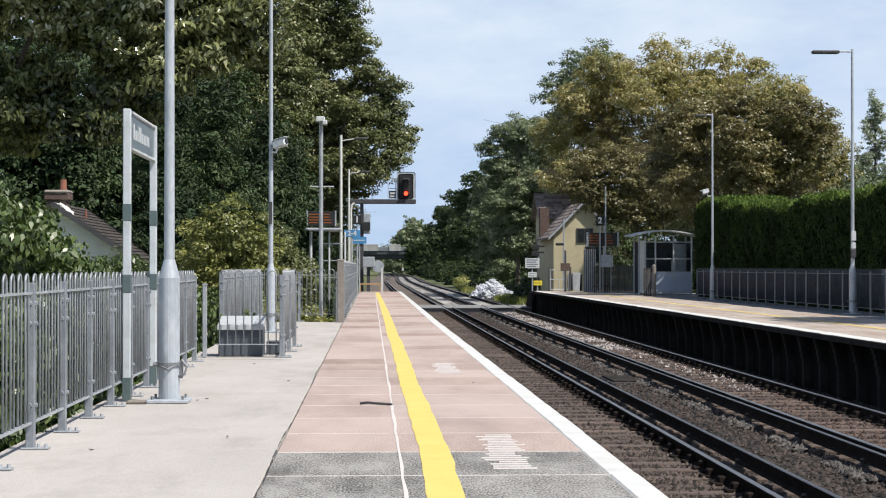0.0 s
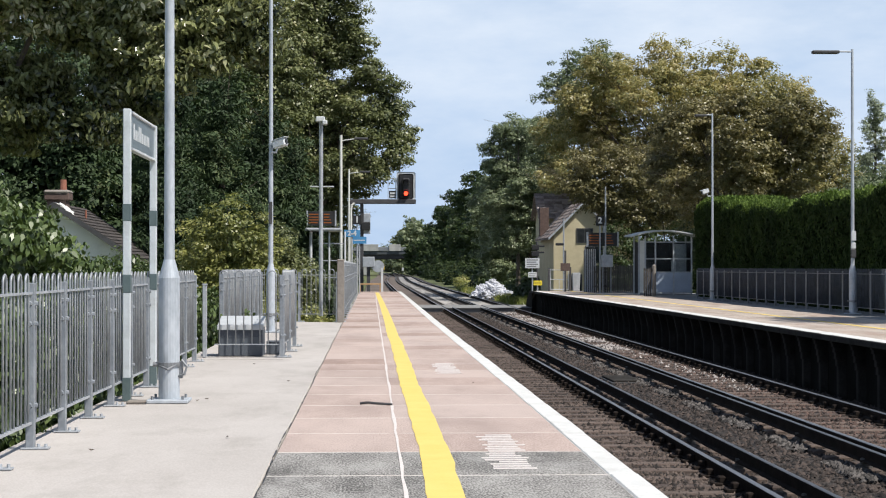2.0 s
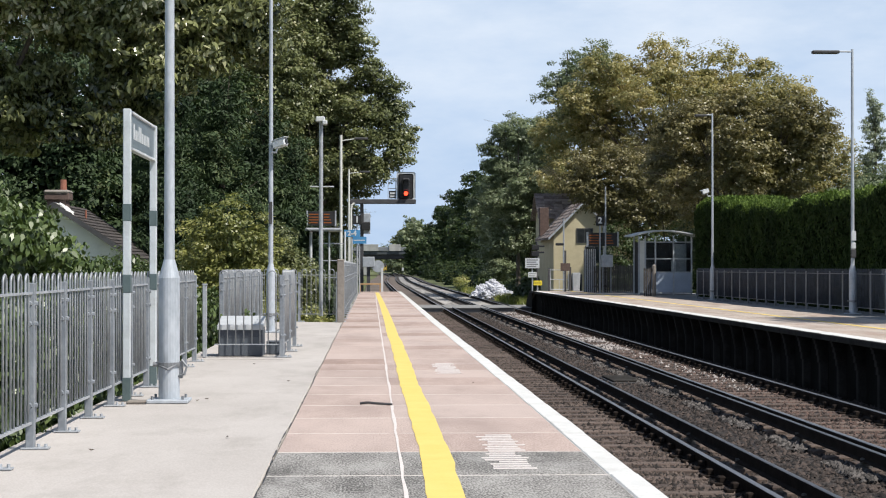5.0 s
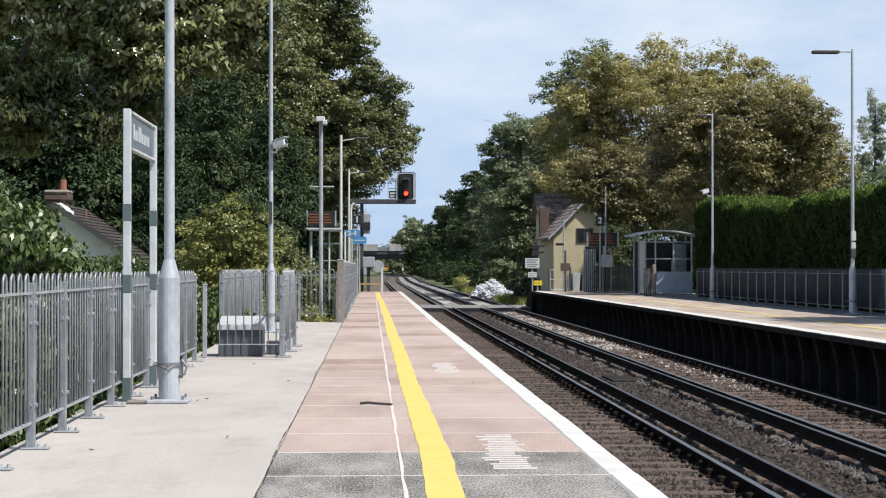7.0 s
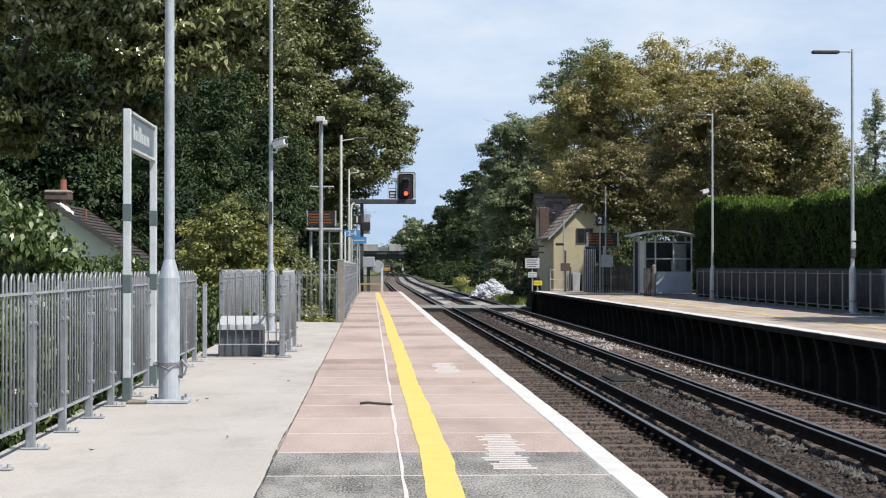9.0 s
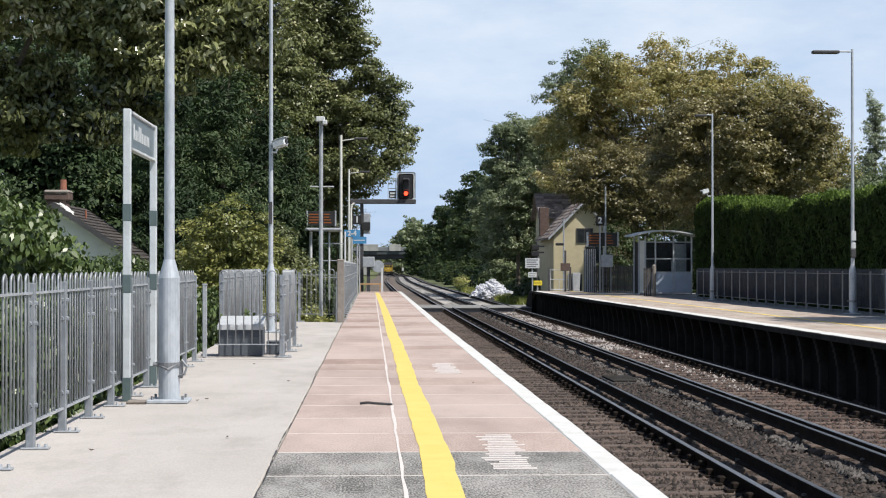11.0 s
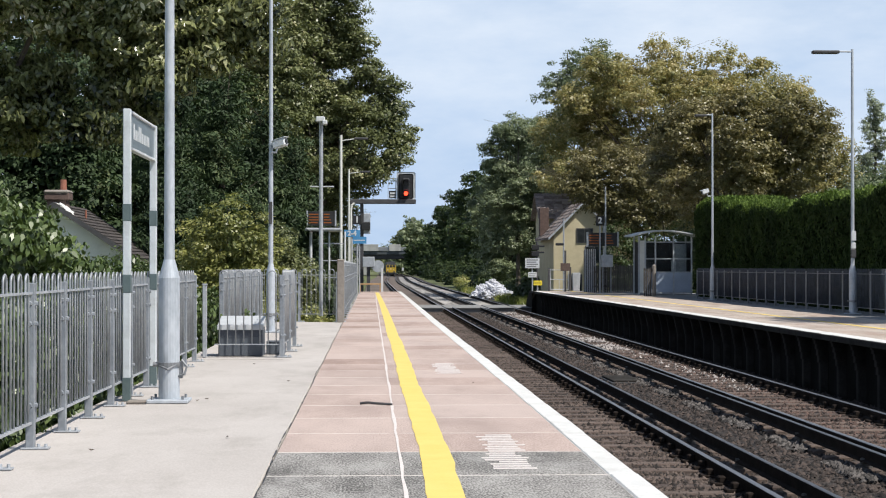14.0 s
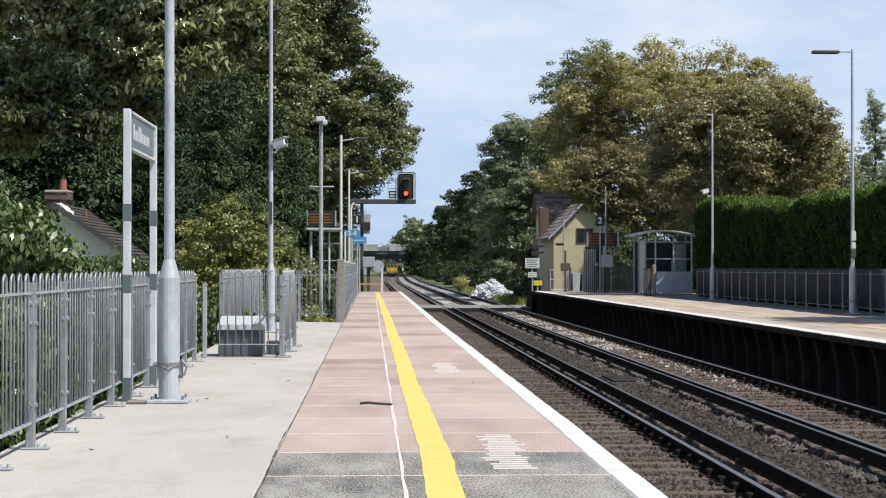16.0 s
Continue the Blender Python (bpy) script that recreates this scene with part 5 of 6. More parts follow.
    t = thing("relay_cabinet", (0.1, 104, -1.0), "pale grey lineside equipment cabinet", "cabinet")
    part("body", box(bmesh.new(), -0.6, 0.1, 0, 0.6, 2.25, 2.85, 0.03), GALV, t)
    part("plinth", box(bmesh.new(), -0.36, -0.16, 0.25, 0.4, 0, 2.25, 0.01), CHARCOAL, t)
    part("dome", rod(bmesh.new(), (0.3, 0.3, 2.3), (0.3, 0.1, 2.3), 0.36, n=20), GALV, t)
    t = thing("end_barrier", (-0.55, 89.5, 0), "low orange timber and steel barrier at the platform's end", "barrier")
    for x in (0.0, 1.0):
        part("post", box(bmesh.new(), x - 0.03, x + 0.03, -0.03, 0.03, 0, 0.42), RAILWOOD, t)
    part("bar", box(bmesh.new(), -0.05, 1.05, -0.04, 0.04, 0.36, 0.44, 0.008), RAILWOOD, t)
    t = thing("marker_post", (0.55, 91, -1.0), "slim white marker post beside the track", "post")
    part("shaft", box(bmesh.new(), -0.06, 0.06, -0.05, 0.05, 0, 2.2, 0.01), SIGNWHITE, t)
    t = thing("lineside_marker", (7.55, 425, -1.1), "small white marker sign beside the line", "sign")
    part("panel", box(bmesh.new(), -0.2, 0.2, 0, 0.05, 1.5, 2.2), SIGNWHITE, t)
    part("post", box(bmesh.new(), -0.05, 0.05, 0, 0.08, 0, 1.5), CHARCOAL, t)


def trough():
    t = thing("trough_lid", (5.25, 37.2, -1.13), "flat grey concrete cover slab in the ballast", "cover")
    part("slab", box(bmesh.new(), -0.3, 0.3, -0.9, 0.9, 0, 0.06, 0.01), DARKCONCRETE, t)
    part("frame", box(bmesh.new(), -0.34, 0.34, -0.94, 0.94, -0.05, 0.02, 0.005), CHARCOAL, t)


def bridge():
    t = thing("road_bridge", (0, 505, -1.1), "grey concrete road bridge over the railway", "bridge", kind="structure")
    # extra deck depth added to hold the train in shade
    part("deck", box(bmesh.new(), -40, 45, 0.6, 35, 4.7, 5.9, 0.05), BLACK, t, "black deck girders")
    part("fascia", box(bmesh.new(), -40, 45, -0.1, 1.2, 5.9, 6.9, 0.05), BRIDGESTEEL, t, "dark grey fascia beam")
    part("parapet", box(bmesh.new(), -40, 45, -0.3, 0, 6.95, 8.0, 0.05), GALVDARK, t)
    for x0, x1 in ((-2.5, 2.0), (5.0, 8.3), (14.5, 18)):
        part("pilaster", box(bmesh.new(), x0, x1, -0.6, -0.3, 6.9, 8.8, 0.05), BRIDGECONC, t, "paler concrete parapet block")
    for x0, x1 in ((-14, -1.2), (11.5, 28)):
        part("abutment", box(bmesh.new(), x0, x1, 0.3, 34.7, 0, 4.95, 0.05), BRIDGECONC, t)


def sacks():
    rng = random.Random(9)
    for k in range(13):
        bm = bmesh.new()
        bmesh.ops.create_icosphere(bm, subdivisions=4, radius=0.40)
        sx, sy, sz = rng.uniform(0.8, 1.3), rng.uniform(0.8, 1.2), rng.uniform(0.75, 1.1)
        off = Vector((rng.random() * 50, rng.random() * 50, 0))
        for v in bm.verts:
            d = 1 + 0.40 * noise.noise(v.co * 2.6 + off) + 0.75 * abs(noise.noise(v.co * 4.5 + off)) - 0.45 * abs(noise.noise(v.co * 9 + off))
            v.co = Vector((v.co.x * sx * d, v.co.y * sy * d, max(-0.36, v.co.z * sz * d)))
        row = 0 if k < 7 else (1 if k < 12 else 2)
        j = k - (0, 7, 12)[row] + (0, 0, 2)[row]
        solid("sack", bm, SACK, "bulging white woven rubble sack on the grass", "sack", "pile of rubble sacks",
              at=(8.0 + 0.3 * row + 0.39 * j + rng.uniform(-0.1, 0.1), 136 + 0.35 * row + rng.uniform(-0.2, 0.2), -0.95 + 0.42 * row))


# ---- trees and shrubs ----
SWAY = []


def lobes_of(seed, n, rx, ry, z0, z1, r, blunt=0.0):
    """Lobes spread over a rounded crown between z0 and z1; blunt widens its top."""
    rng = random.Random(seed)
    out = []
    for k in range(n):
        a, u = 2.4 * k + rng.uniform(-0.4, 0.4), (k + 0.5) / n
        z = z0 + (z1 - z0) * u
        w = math.sqrt(max(0.08, 1 - ((1.7 - 0.5 * blunt) * u - 0.75 + 0.1 * blunt) ** 2))
        out.append((rx * w * math.cos(a) * rng.uniform(0.75, 1.05), ry * w * math.sin(a) * rng.uniform(0.75, 1.05), z + rng.uniform(-0.3, 0.3) * r,
                    r * rng.uniform(0.75, 1.25), r * rng.uniform(0.75, 1.25), r * rng.uniform(0.6, 0.95)))
    return out


def crown(seed, n, profile, r, deep=0.8, cx=0.0):
    """Lobes that fill a crown whose half-width follows a profile of (height, half-width)."""
    rng = random.Random(seed)
    zs, out = [p[0] for p in profile], []
    for k in range(n):
        z = zs[0] + (zs[-1] - zs[0]) * ((k + rng.random()) / n)
        w = float(np.interp(z, zs, [p[1] for p in profile]))
        side = (-1, 1, 0)[k % 3]
        x = side * w * (0.55 + 0.45 * rng.random()) if side else w * rng.uniform(-0.5, 0.5)
        y = w * deep * rng.uniform(-1, 1) if side else -w * deep * rng.uniform(0.3, 1)
        q = r * rng.uniform(0.75, 1.25)
        out.append((cx + x * max(0.1, 1 - 0.8 * q / max(w, q)) , y, z, q, q, q * rng.uniform(0.65, 0.9)))
    return out


def dome(seed, profile, r, deep=0.6, skip=0.0):
    """Rows of lobes from side to side, so that the crown closes; the outline follows (height, half-width)."""
    rng = random.Random(seed)
    zs, ws, out = [p[0] for p in profile], [p[1] for p in profile], []
    z = zs[0]
    while z <= zs[-1]:
        w = float(np.interp(z, zs, ws))
        n = max(2, round(2 * w / (1.25 * r)))
        for k in range(n):
            if rng.random() < skip:
                continue
            u = -1 + 2 * (k + rng.uniform(0.2, 0.8)) / n
            q = r * rng.uniform(0.7, 1.2)
            out.append((u * (w - 0.6 * r), deep * w * rng.uniform(-1, 1) * math.sqrt(max(0.05, 1 - u * u)), z + rng.uniform(-0.5, 0.5) * r, q, q, q * rng.uniform(0.65, 0.95)))
        z += 1.15 * r
    return out


def trees():
    # big bronze-green tree over the far platform's end
    t, b = tree("tree", (21.3, 122, -1.2), dome(5, ((5.7, 9.2), (8, 10.6), (11, 10.6), (14, 9.4), (15.6, 7.6), (16.6, 5.2)), 1.7, 0.7) + [(0, 0.5, 8.5, 7, 4, 3.2), (-1, 0.5, 12.5, 6.4, 3.5, 2.8), (-1.2, 0, 16.5, 2.3, 2, 1.9), (2.6, 0, 16.0, 2.2, 2, 1.8), (6.4, 0, 14.2, 2.2, 2, 1.8), (8.4, -0.5, 11.3, 2.2, 2, 2.0), (-7.2, 0, 13.2, 2.0, 2, 1.7), (-4.6, 0, 15.3, 2.4, 2, 1.9), (10.2, 0, 8.2, 2.4, 2, 2.1), (11.2, 0.5, 6.6, 2.0, 2, 1.8), (11.6, 0, 8.8, 2.0, 1.6, 1.6), (12.2, 0, 6.8, 2.0, 1.6, 1.6), (11.8, 0, 5.0, 2.2, 1.6, 1.4), (10.4, 0, 10.4, 1.8, 1.6, 1.5)], LEAF_BRONZE, "large broad sycamore, green turning bronze, in wind", 62, 56, 0.19, 0.62, 0.3, 5)
    SWAY.append((b, 0.22))
    t, b = tree("tree", (13.5, 150, -1.2), dome(6, ((3.0, 4.4), (8, 5.4), (11.5, 4.2), (13.6, 2.2)), 1.5), LEAF_PALE, "grey-green willow-like tree beside the line", 42, 60, 0.21, 0.6, 0.3, 6)
    SWAY.append((b, 0.15))
    t, b = tree("tree", (11.5, 139, -1.2), dome(61, ((4.8, 2.3), (8.5, 3.5), (11.8, 3.2), (13.9, 1.7)), 1.2), LEAF_PALE, "grey-green willow-like tree behind the cottage", 44, 60, 0.17, 0.5, 0.2, 61)
    SWAY.append((b, 0.15))
    t, b = tree("tree", (15.0, 140, -1.2), [(-0.3, 0, 16.4, 1.8, 1.6, 1.4), (1.5, 0, 18.5, 1.8, 1.6, 1.4), (0.2, 0, 13.4, 2.2, 1.8, 1.6), (-1.2, 0, 13.0, 1.6, 1.6, 1.2), (1.0, 0, 15.4, 2.0, 1.6, 1.6), (-0.6, 0, 10.8, 2.4, 1.8, 1.8), (2.8, 0, 19.4, 1.4, 1.4, 1.0), (0.6, 0, 17.2, 1.8, 1.6, 1.4)],
                LEAF_PALE, "grey-green tree rising behind the sycamore", 60, 50, 0.18, 0.5, 0.25, 62)
    SWAY.append((b, 0.15))
    for k, (x, y, h, r, m) in enumerate(((15.2, 185, 15.6, 4.0, LEAF_PALE), (15.6, 220, 16.4, 4.2, LEAF_DARK), (15.7, 270, 17.4, 4.6, LEAF_DARK), (16.6, 340, 17, 5.2, LEAF_DARK),
                                         (17.6, 430, 19.0, 5.0, LEAF_DARK), (12.6, 478, 11.0, 3.6, LEAF_DARK), (14.5, 400, 11, 3.5, LEAF_DARK))):
        tree("tree", (x, y, -1.2), dome(20 + k, ((h * 0.12, r * 0.95), (h * 0.5, r * 1.1), (h * 0.75, r * 0.8), (h * 0.9, r * 0.4)), r * 0.42, 0.9), m, "dense dark green lineside tree", 31, 26 if y > 250 else 44, (0.26 if y > 250 else 0.21) + y / 1500, 0.75, 0.25, 20 + k)
    # the pair at 602 and 640 is added to shade the train
    for k, (x, y, h, r) in enumerate(((13.8, 560, 18, 7.6), (13.0, 602, 16, 6.5), (13.0, 640, 16, 6.5), (26, 600, 20, 8), (22, 660, 17, 7), (34, 540, 18, 8), (14, 900, 10, 10), (30, 330, 17, 7), (-9, 720, 12, 6), (-14, 620, 13, 7), (-10, 985, 14, 10), (8, 1010, 13, 10))):
        tree("tree", (x, y, -1.2), crown(40 + k, 10, ((h * 0.15, r * 0.95), (h * 0.5, r * 1.1), (h * 0.75, r * 0.85), (h * 0.92, r * 0.45)), r * 0.45, 1.0), LEAF_PALE if k == 0 else LEAF_OAK, "distant green tree beyond the bridge", 50, 15, 0.95, 1.3, 0.4, 40 + k, limbs=False)
    # poplar-like tree, far right
    spire = [(1.9 * math.sin(2.1 * j) * (1 - j / 19), 1.2 * math.cos(2.1 * j) * (1 - j / 19), 2.6 + 0.62 * j, 0.95 - 0.035 * j, 0.95 - 0.035 * j, 0.95) for j in range(18)]
    t, b = tree("tree", (32.9, 115, -1.2), spire, LEAF_SILVER, "slender pale green tree swaying behind the hedge", 42, 40, 0.16, 0.3, 0.2, 8, slim=0.4)
    SWAY.append((b, 0.25))
    tree("tree", (29.6, 100, -1.2), lobes_of(9, 9, 3.6, 3.5, 3, 8.0, 2.0), LEAF_PALE, "pale green tree behind the hedge", 80, 36, 0.19, 0.6, 0.3, 9)
    # tree out of view, added to cast the shadow on the far platform
    tree("tree", (16.9, 37.5, -1.2), lobes_of(10, 8, 1.8, 2.0, 6.8, 10.8, 1.5), LEAF_DARK, "unseen green tree added to shade the far platform", 90, 34, 0.25, 0.7, 0.25, 10)
    tree("tree", (21.6, 109.2, -1.2), dome(11, ((5.6, 4.4), (7, 5.4), (10.2, 4.7)), 1.3), LEAF_OLIVE, "leafy tree hanging over the cottage and shelter", 45, 60, 0.17, 0.5, 0.25, 11)
    tree("tree", (17.6, 101, -1.2), [(-5.2, 0, 6.5, 1.2, 1.0, 0.8), (-4.2, 0.2, 6.2, 1.3, 1.1, 1.0), (-3.2, 0, 6.0, 1.2, 1.0, 1.0), (-6.0, 0.2, 7.2, 1.2, 1.0, 0.8), (-4.6, 0, 7.6, 1.5, 1.2, 0.9), (-2.4, 0, 5.2, 1.2, 1.0, 1.0), (-1.2, 0, 6.4, 1.5, 1.2, 1.2),
          (-2.8, 0, 7.6, 1.5, 1.2, 1.0), (0.4, 0, 5.4, 1.6, 1.2, 1.4), (-4.0, 0, 5.2, 0.8, 0.8, 0.5), (-3.4, 0.3, 8.8, 1.5, 1.2, 0.9), (-5.4, 0.3, 8.4, 1.3, 1.2, 0.8)], LEAF_OLIVE, "leafy tree hanging before the cottage's gable", 55, 54, 0.15, 0.45, 0.2, 111)
    # added over the sycamore's foliage to shade the shelter and palings
    tree("tree", (16.5, 78.5, -1.2), dome(15, ((5.4, 3.9), (7.6, 4.5), (10.2, 3.1)), 1.2) + [(-1.4, 6.0, 8.4, 1.7, 1.5, 1.0), (0.4, 6.2, 8.2, 1.7, 1.5, 1.1), (-2.4, 7.2, 7.8, 1.3, 1.3, 0.8), (-0.6, 7.6, 9.2, 1.6, 1.5, 1.0), (-0.8, 4.4, 7.6, 1.6, 1.4, 1.0)], LEAF_OLIVE, "leafy bronze-green tree rising behind the hedge", 60, 64, 0.15, 0.42, 0.25, 15)
    tree("shrub", (15.9, 87, -1.2), [(0, 0, 2.2, 1.0, 1.2, 1.8), (-0.4, 0.8, 3.4, 1.0, 1.2, 1.4)], LEAF_DARK, "dark shrub between shelter and hedge", 100, 40, 0.16, 0.45, 0.08, 16, "shrub")
    tree("shrub", (-6.9, 50, -1.3), [(0, 0, 2.2, 0.9, 0.8, 0.75), (-1.1, 0.2, 1.9, 0.8, 0.8, 0.6), (0.6, 0.1, 1.7, 0.9, 0.8, 0.9)], LEAF_FIG, "dark green shrub before the bungalow", 110, 44, 0.09, 0.28, 0.05, 95, "shrub")
    for k, (x, y) in enumerate(((13.6, 99), (15.4, 100), (17.4, 98.5), (19.6, 97), (12.8, 127), (16.5, 128.5), (21, 104), (24, 101))):
        tree("shrub", (x, y, -1.2), [(0, 0, 1.6, 1.3, 1.0, 1.5), (0.3, 0.5, 3.4, 1.2, 1.0, 1.5)], LEAF_DARK, "dark evergreen shrub behind the platform fence", 70, 44, 0.16, 0.45, 0.08, 170 + k, "shrub", limbs=False)
    # left: overhanging near tree
    near = ((1.8, 5.7, 1.1), (2.9, 7.4, 1.2), (4.0, 6.9, 1.0), (5.1, 7.4, 1.1), (6.0, 7.2, 0.8), (6.4, 6.75, 0.5), (4.75, 6.3, 0.7), (3.8, 5.95, 0.65), (3.0, 5.35, 0.55),
            (2.2, 6.0, 0.9), (3.6, 5.2, 0.5), (1.8, 5.2, 0.8), (5.6, 6.45, 0.45), (2.6, 9.1, 1.5), (4.7, 9.1, 1.5), (6.1, 8.5, 0.9), (1.0, 7.5, 1.4), (4.3, 5.6, 0.4))
    lob = [(1.167 * x, 1.0 * math.sin(3.1 * i), 2.65 + 1.167 * (z - 2.65), 1.1 * r, 1.1 * r, r * 0.8) for i, (x, z, r) in enumerate(near)]
    # unseen lobes above the view, added to shade the crown below
    lob += [(4.1, -2.0, 10.6, 1.5, 1.3, 0.7), (5.6, -2.2, 10.9, 1.1, 1.2, 0.7), (5.0, -1.0, 12.0, 1.6, 1.4, 0.8)]
    t, b = tree("tree", (-9.9, 38.5, -1.4), lob, LEAF_NEAR, "overhanging broad-leaved tree, yellowish leaves with painted highlights", 105, 42, 0.155, 0.32, 0.14, 12, slim=0.42, droop=0.8, limbs=False, broad=True)
    SWAY.append((b, 0.05))
    # dark mass behind
    for k, (x, y, h, r) in enumerate(((-14, 70, 13, 4), (-9.5, 72, 12, 3.6), (-7.6, 85, 13, 4), (-17, 64, 12, 4), (-12.5, 80, 13.5, 4), (-11.5, 66, 9.5, 2.6))):
        tree("tree", (x, y, -1.4), crown(60 + k, 12, ((h * 0.12, r), (h * 0.5, r * 1.1), (h * 0.9, r * 0.6)), r * 0.45), LEAF_CONIFER if k != 2 else LEAF_DARK, "dark green tree in the shade of others", 80, 38, 0.21, 0.55, 0.3, 60 + k)
    # conifers
    for k, (x, y, h, r) in enumerate(((-5.2, 62, 9.2, 1.7), (-4.0, 66, 8.4, 1.6), (-3.1, 69, 7.4, 1.3), (-6.8, 60, 8.8, 1.8), (-3.0, 82, 6.4, 1.3))):
        lob = [(0.25 * math.cos(j * 2), 0.25 * math.sin(j * 2), 0.9 + j * (h - 0.6) / 7, r * (1.05 - 0.12 * j), r * (1.05 - 0.12 * j), 0.95) for j in range(7)]
        tree("conifer", (x, y, -1.3), lob, LEAF_CONIFER, "dark green conifer behind the railings", 95, 46, 0.19, 0.42, 0.2, 80 + k, "conifer", droop=0.5, slim=0.3)
    # tall airy tree behind the signal
    t, b = tree("tree", (-3.3, 108, -1.2), dome(13, ((7.4, 3.4), (8.6, 4.8), (10.1, 5.7), (12.2, 5.3), (13.3, 4.2), (14.7, 3.4), (18, 2.2), (20.5, 1.6)), 1.35, 0.8) + [(-0.5, 0.5, 9.5, 4.2, 2.5, 2.2), (-0.8, 0.5, 12.6, 3.8, 2.5, 2.4), (-0.6, 0.5, 16, 2.2, 2, 2.4),
          (4.5, 0, 12.0, 1.2, 1.2, 0.9), (5.0, 0.2, 10.4, 1.1, 1.2, 0.9), (4.2, 0, 13.3, 1.2, 1.2, 0.9), (3.0, 0, 14.6, 1.2, 1.2, 1.0), (4.8, -0.2, 9.2, 1.1, 1.1, 0.7), (3.9, 0, 8.5, 1.1, 1.1, 0.6), (2.4, 0, 16.2, 1.2, 1.2, 1.0), (1.9, 0, 17.8, 1.2, 1.2, 1.0), (3.6, 0, 11.6, 1.6, 1.4, 1.2)], LEAF_OAK, "tall airy green tree overhanging the signal", 62, 56, 0.19, 0.55, 0.3, 13)
    SWAY.append((b, 0.12))
    tree("tree", (-8.2, 104, -1.2), dome(14, ((6.5, 4.2), (9, 5.0), (14, 4.8), (18, 4.2), (21, 3.0)), 1.7, 0.8) + [(1, 0.5, 9, 4, 2.5, 2.5), (1, 0.5, 13.5, 4, 2.5, 2.8), (0.5, 0.5, 17.5, 3.2, 2.5, 2.4)], LEAF_OAK, "tall green tree behind the conifers", 56, 50, 0.21, 0.65, 0.3, 14)
    tree("tree", (-4.6, 113, -1.2), dome(18, ((2.5, 3.4), (5, 4.2), (8, 4.2), (9.5, 3.0)), 1.4, 0.8), LEAF_OAK, "green tree low behind the tall one", 44, 50, 0.2, 0.6, 0.25, 18)
    tree("tree", (-14, 100, -1.2), crown(17, 16, ((5.0, 5.0), (10, 6.0), (16, 5.4), (20, 3.5)), 2.2), LEAF_DARK, "tall green tree behind the dark trees", 70, 40, 0.26, 0.75, 0.3, 17)
    # shrubs
    tree("shrub", (-3.85, 48, -1.3), [(0, 0, 3.35, 0.9, 1.0, 1.1), (-0.7, 0.2, 2.9, 0.75, 1.0, 1.1), (0.75, -0.1, 2.7, 0.8, 1.0, 1.1), (0.3, 0, 1.7, 1.5, 1.2, 1.2), (-0.5, 0.1, 1.8, 1.2, 1.1, 1.1)], LEAF_LIME, "yellow-green shrub behind the railings", 150, 42, 0.10, 0.26, 0.08, 90, "shrub")
    tree("shrub", (-2.75, 53, -1.3), [(0, 0, 2.7, 0.8, 1.0, 1.1), (0.65, 0.4, 2.1, 0.65, 0.9, 0.9), (0, 0, 1.2, 1.1, 1.2, 1.0)], LEAF_OAK, "green shrub behind the railings", 140, 42, 0.10, 0.26, 0.08, 91, "shrub")
    for k, (x, y, z) in enumerate(((-3.6, 13, 2.0), (-3.5, 16, 2.1), (-3.7, 19, 2.2), (-4.5, 22, 3.2), (-3.9, 24.5, 2.35), (-5.6, 26, 3.6), (-4.6, 27, 2.7), (-3.6, 29, 2.3), (-4.6, 32, 2.5), (-3.4, 34, 2.1))):
        lob = [(0, 0, z - 0.4, 0.6, 0.9, 0.5), (0.35, 0.9, z - 0.75, 0.6, 0.8, 0.55), (0.35, 0.3, 0.75, 0.5, 1.5, 0.75), (0, 0.2, z * 0.5, 0.8, 1.1, 0.7)]
        tree("shrub", (x, y, -1.3), lob, LEAF_FIG, "broad-leaved dark green shrub growing behind the railings", 100, 40, 0.095, 0.26, 0.04, 100 + k, "shrub", slim=0.6, broad=True, droop=0.9)
    for k, (x, y, z) in enumerate(((-1.7, 44, 0.9), (-2.6, 43.5, 1.2), (-1.3, 47, 0.7))):
        tree("shrub", (x, y, -1.3), [(0, 0, z, 0.7, 0.8, 0.7), (0.5, 0.6, z - 0.3, 0.5, 0.6, 0.6)], LEAF_LIME, "low shrub behind the railings", 60, 28, 0.11, 0.28, 0.04, 120 + k, "shrub")
    # brambles and bank right of the line beyond the crossing
    # dark leaves stand in for the deep shade under the bank's trees
    for k, (x, y, r) in enumerate(((11.5, 160, 1.8), (12.5, 185, 2.2), (12.2, 215, 2.4), (12.5, 250, 2.6), (13, 300, 3), (13.5, 360, 3.2), (14.5, 430, 3.5), (12.4, 143, 1.5), (11.6, 124, 1.3))):
        tree("shrub", (x, y, -1.3), [(0, 0, r * 0.55, r * 0.9, r * 1.8, r * 0.8), (-0.6, r, r * 0.4, r * 0.7, r * 1.5, r * 0.6)], LEAF_DARK, "scrubby green bush beside the railway line", 90, 36, 0.3, 0.6, 0.06, 130 + k, "shrub", limbs=False)
    for k, (x, y, r) in enumerate(((-4.5, 130, 3.8), (-5.5, 170, 4), (-6, 220, 4), (-6.5, 290, 4.4), (-7.5, 380, 5), (-9, 470, 5.5))):
        tree("shrub", (x, y, -1.3), [(0, 0, r * 0.6, r * 0.9, r * 2, r * 0.9), (-0.8, r, r * 0.6, r * 0.9, r * 1.8, r * 0.8)], LEAF_DARK, "scrubby green bush beside the railway line", 90, 36, 0.35, 0.7, 0.06, 150 + k, "shrub", limbs=False)
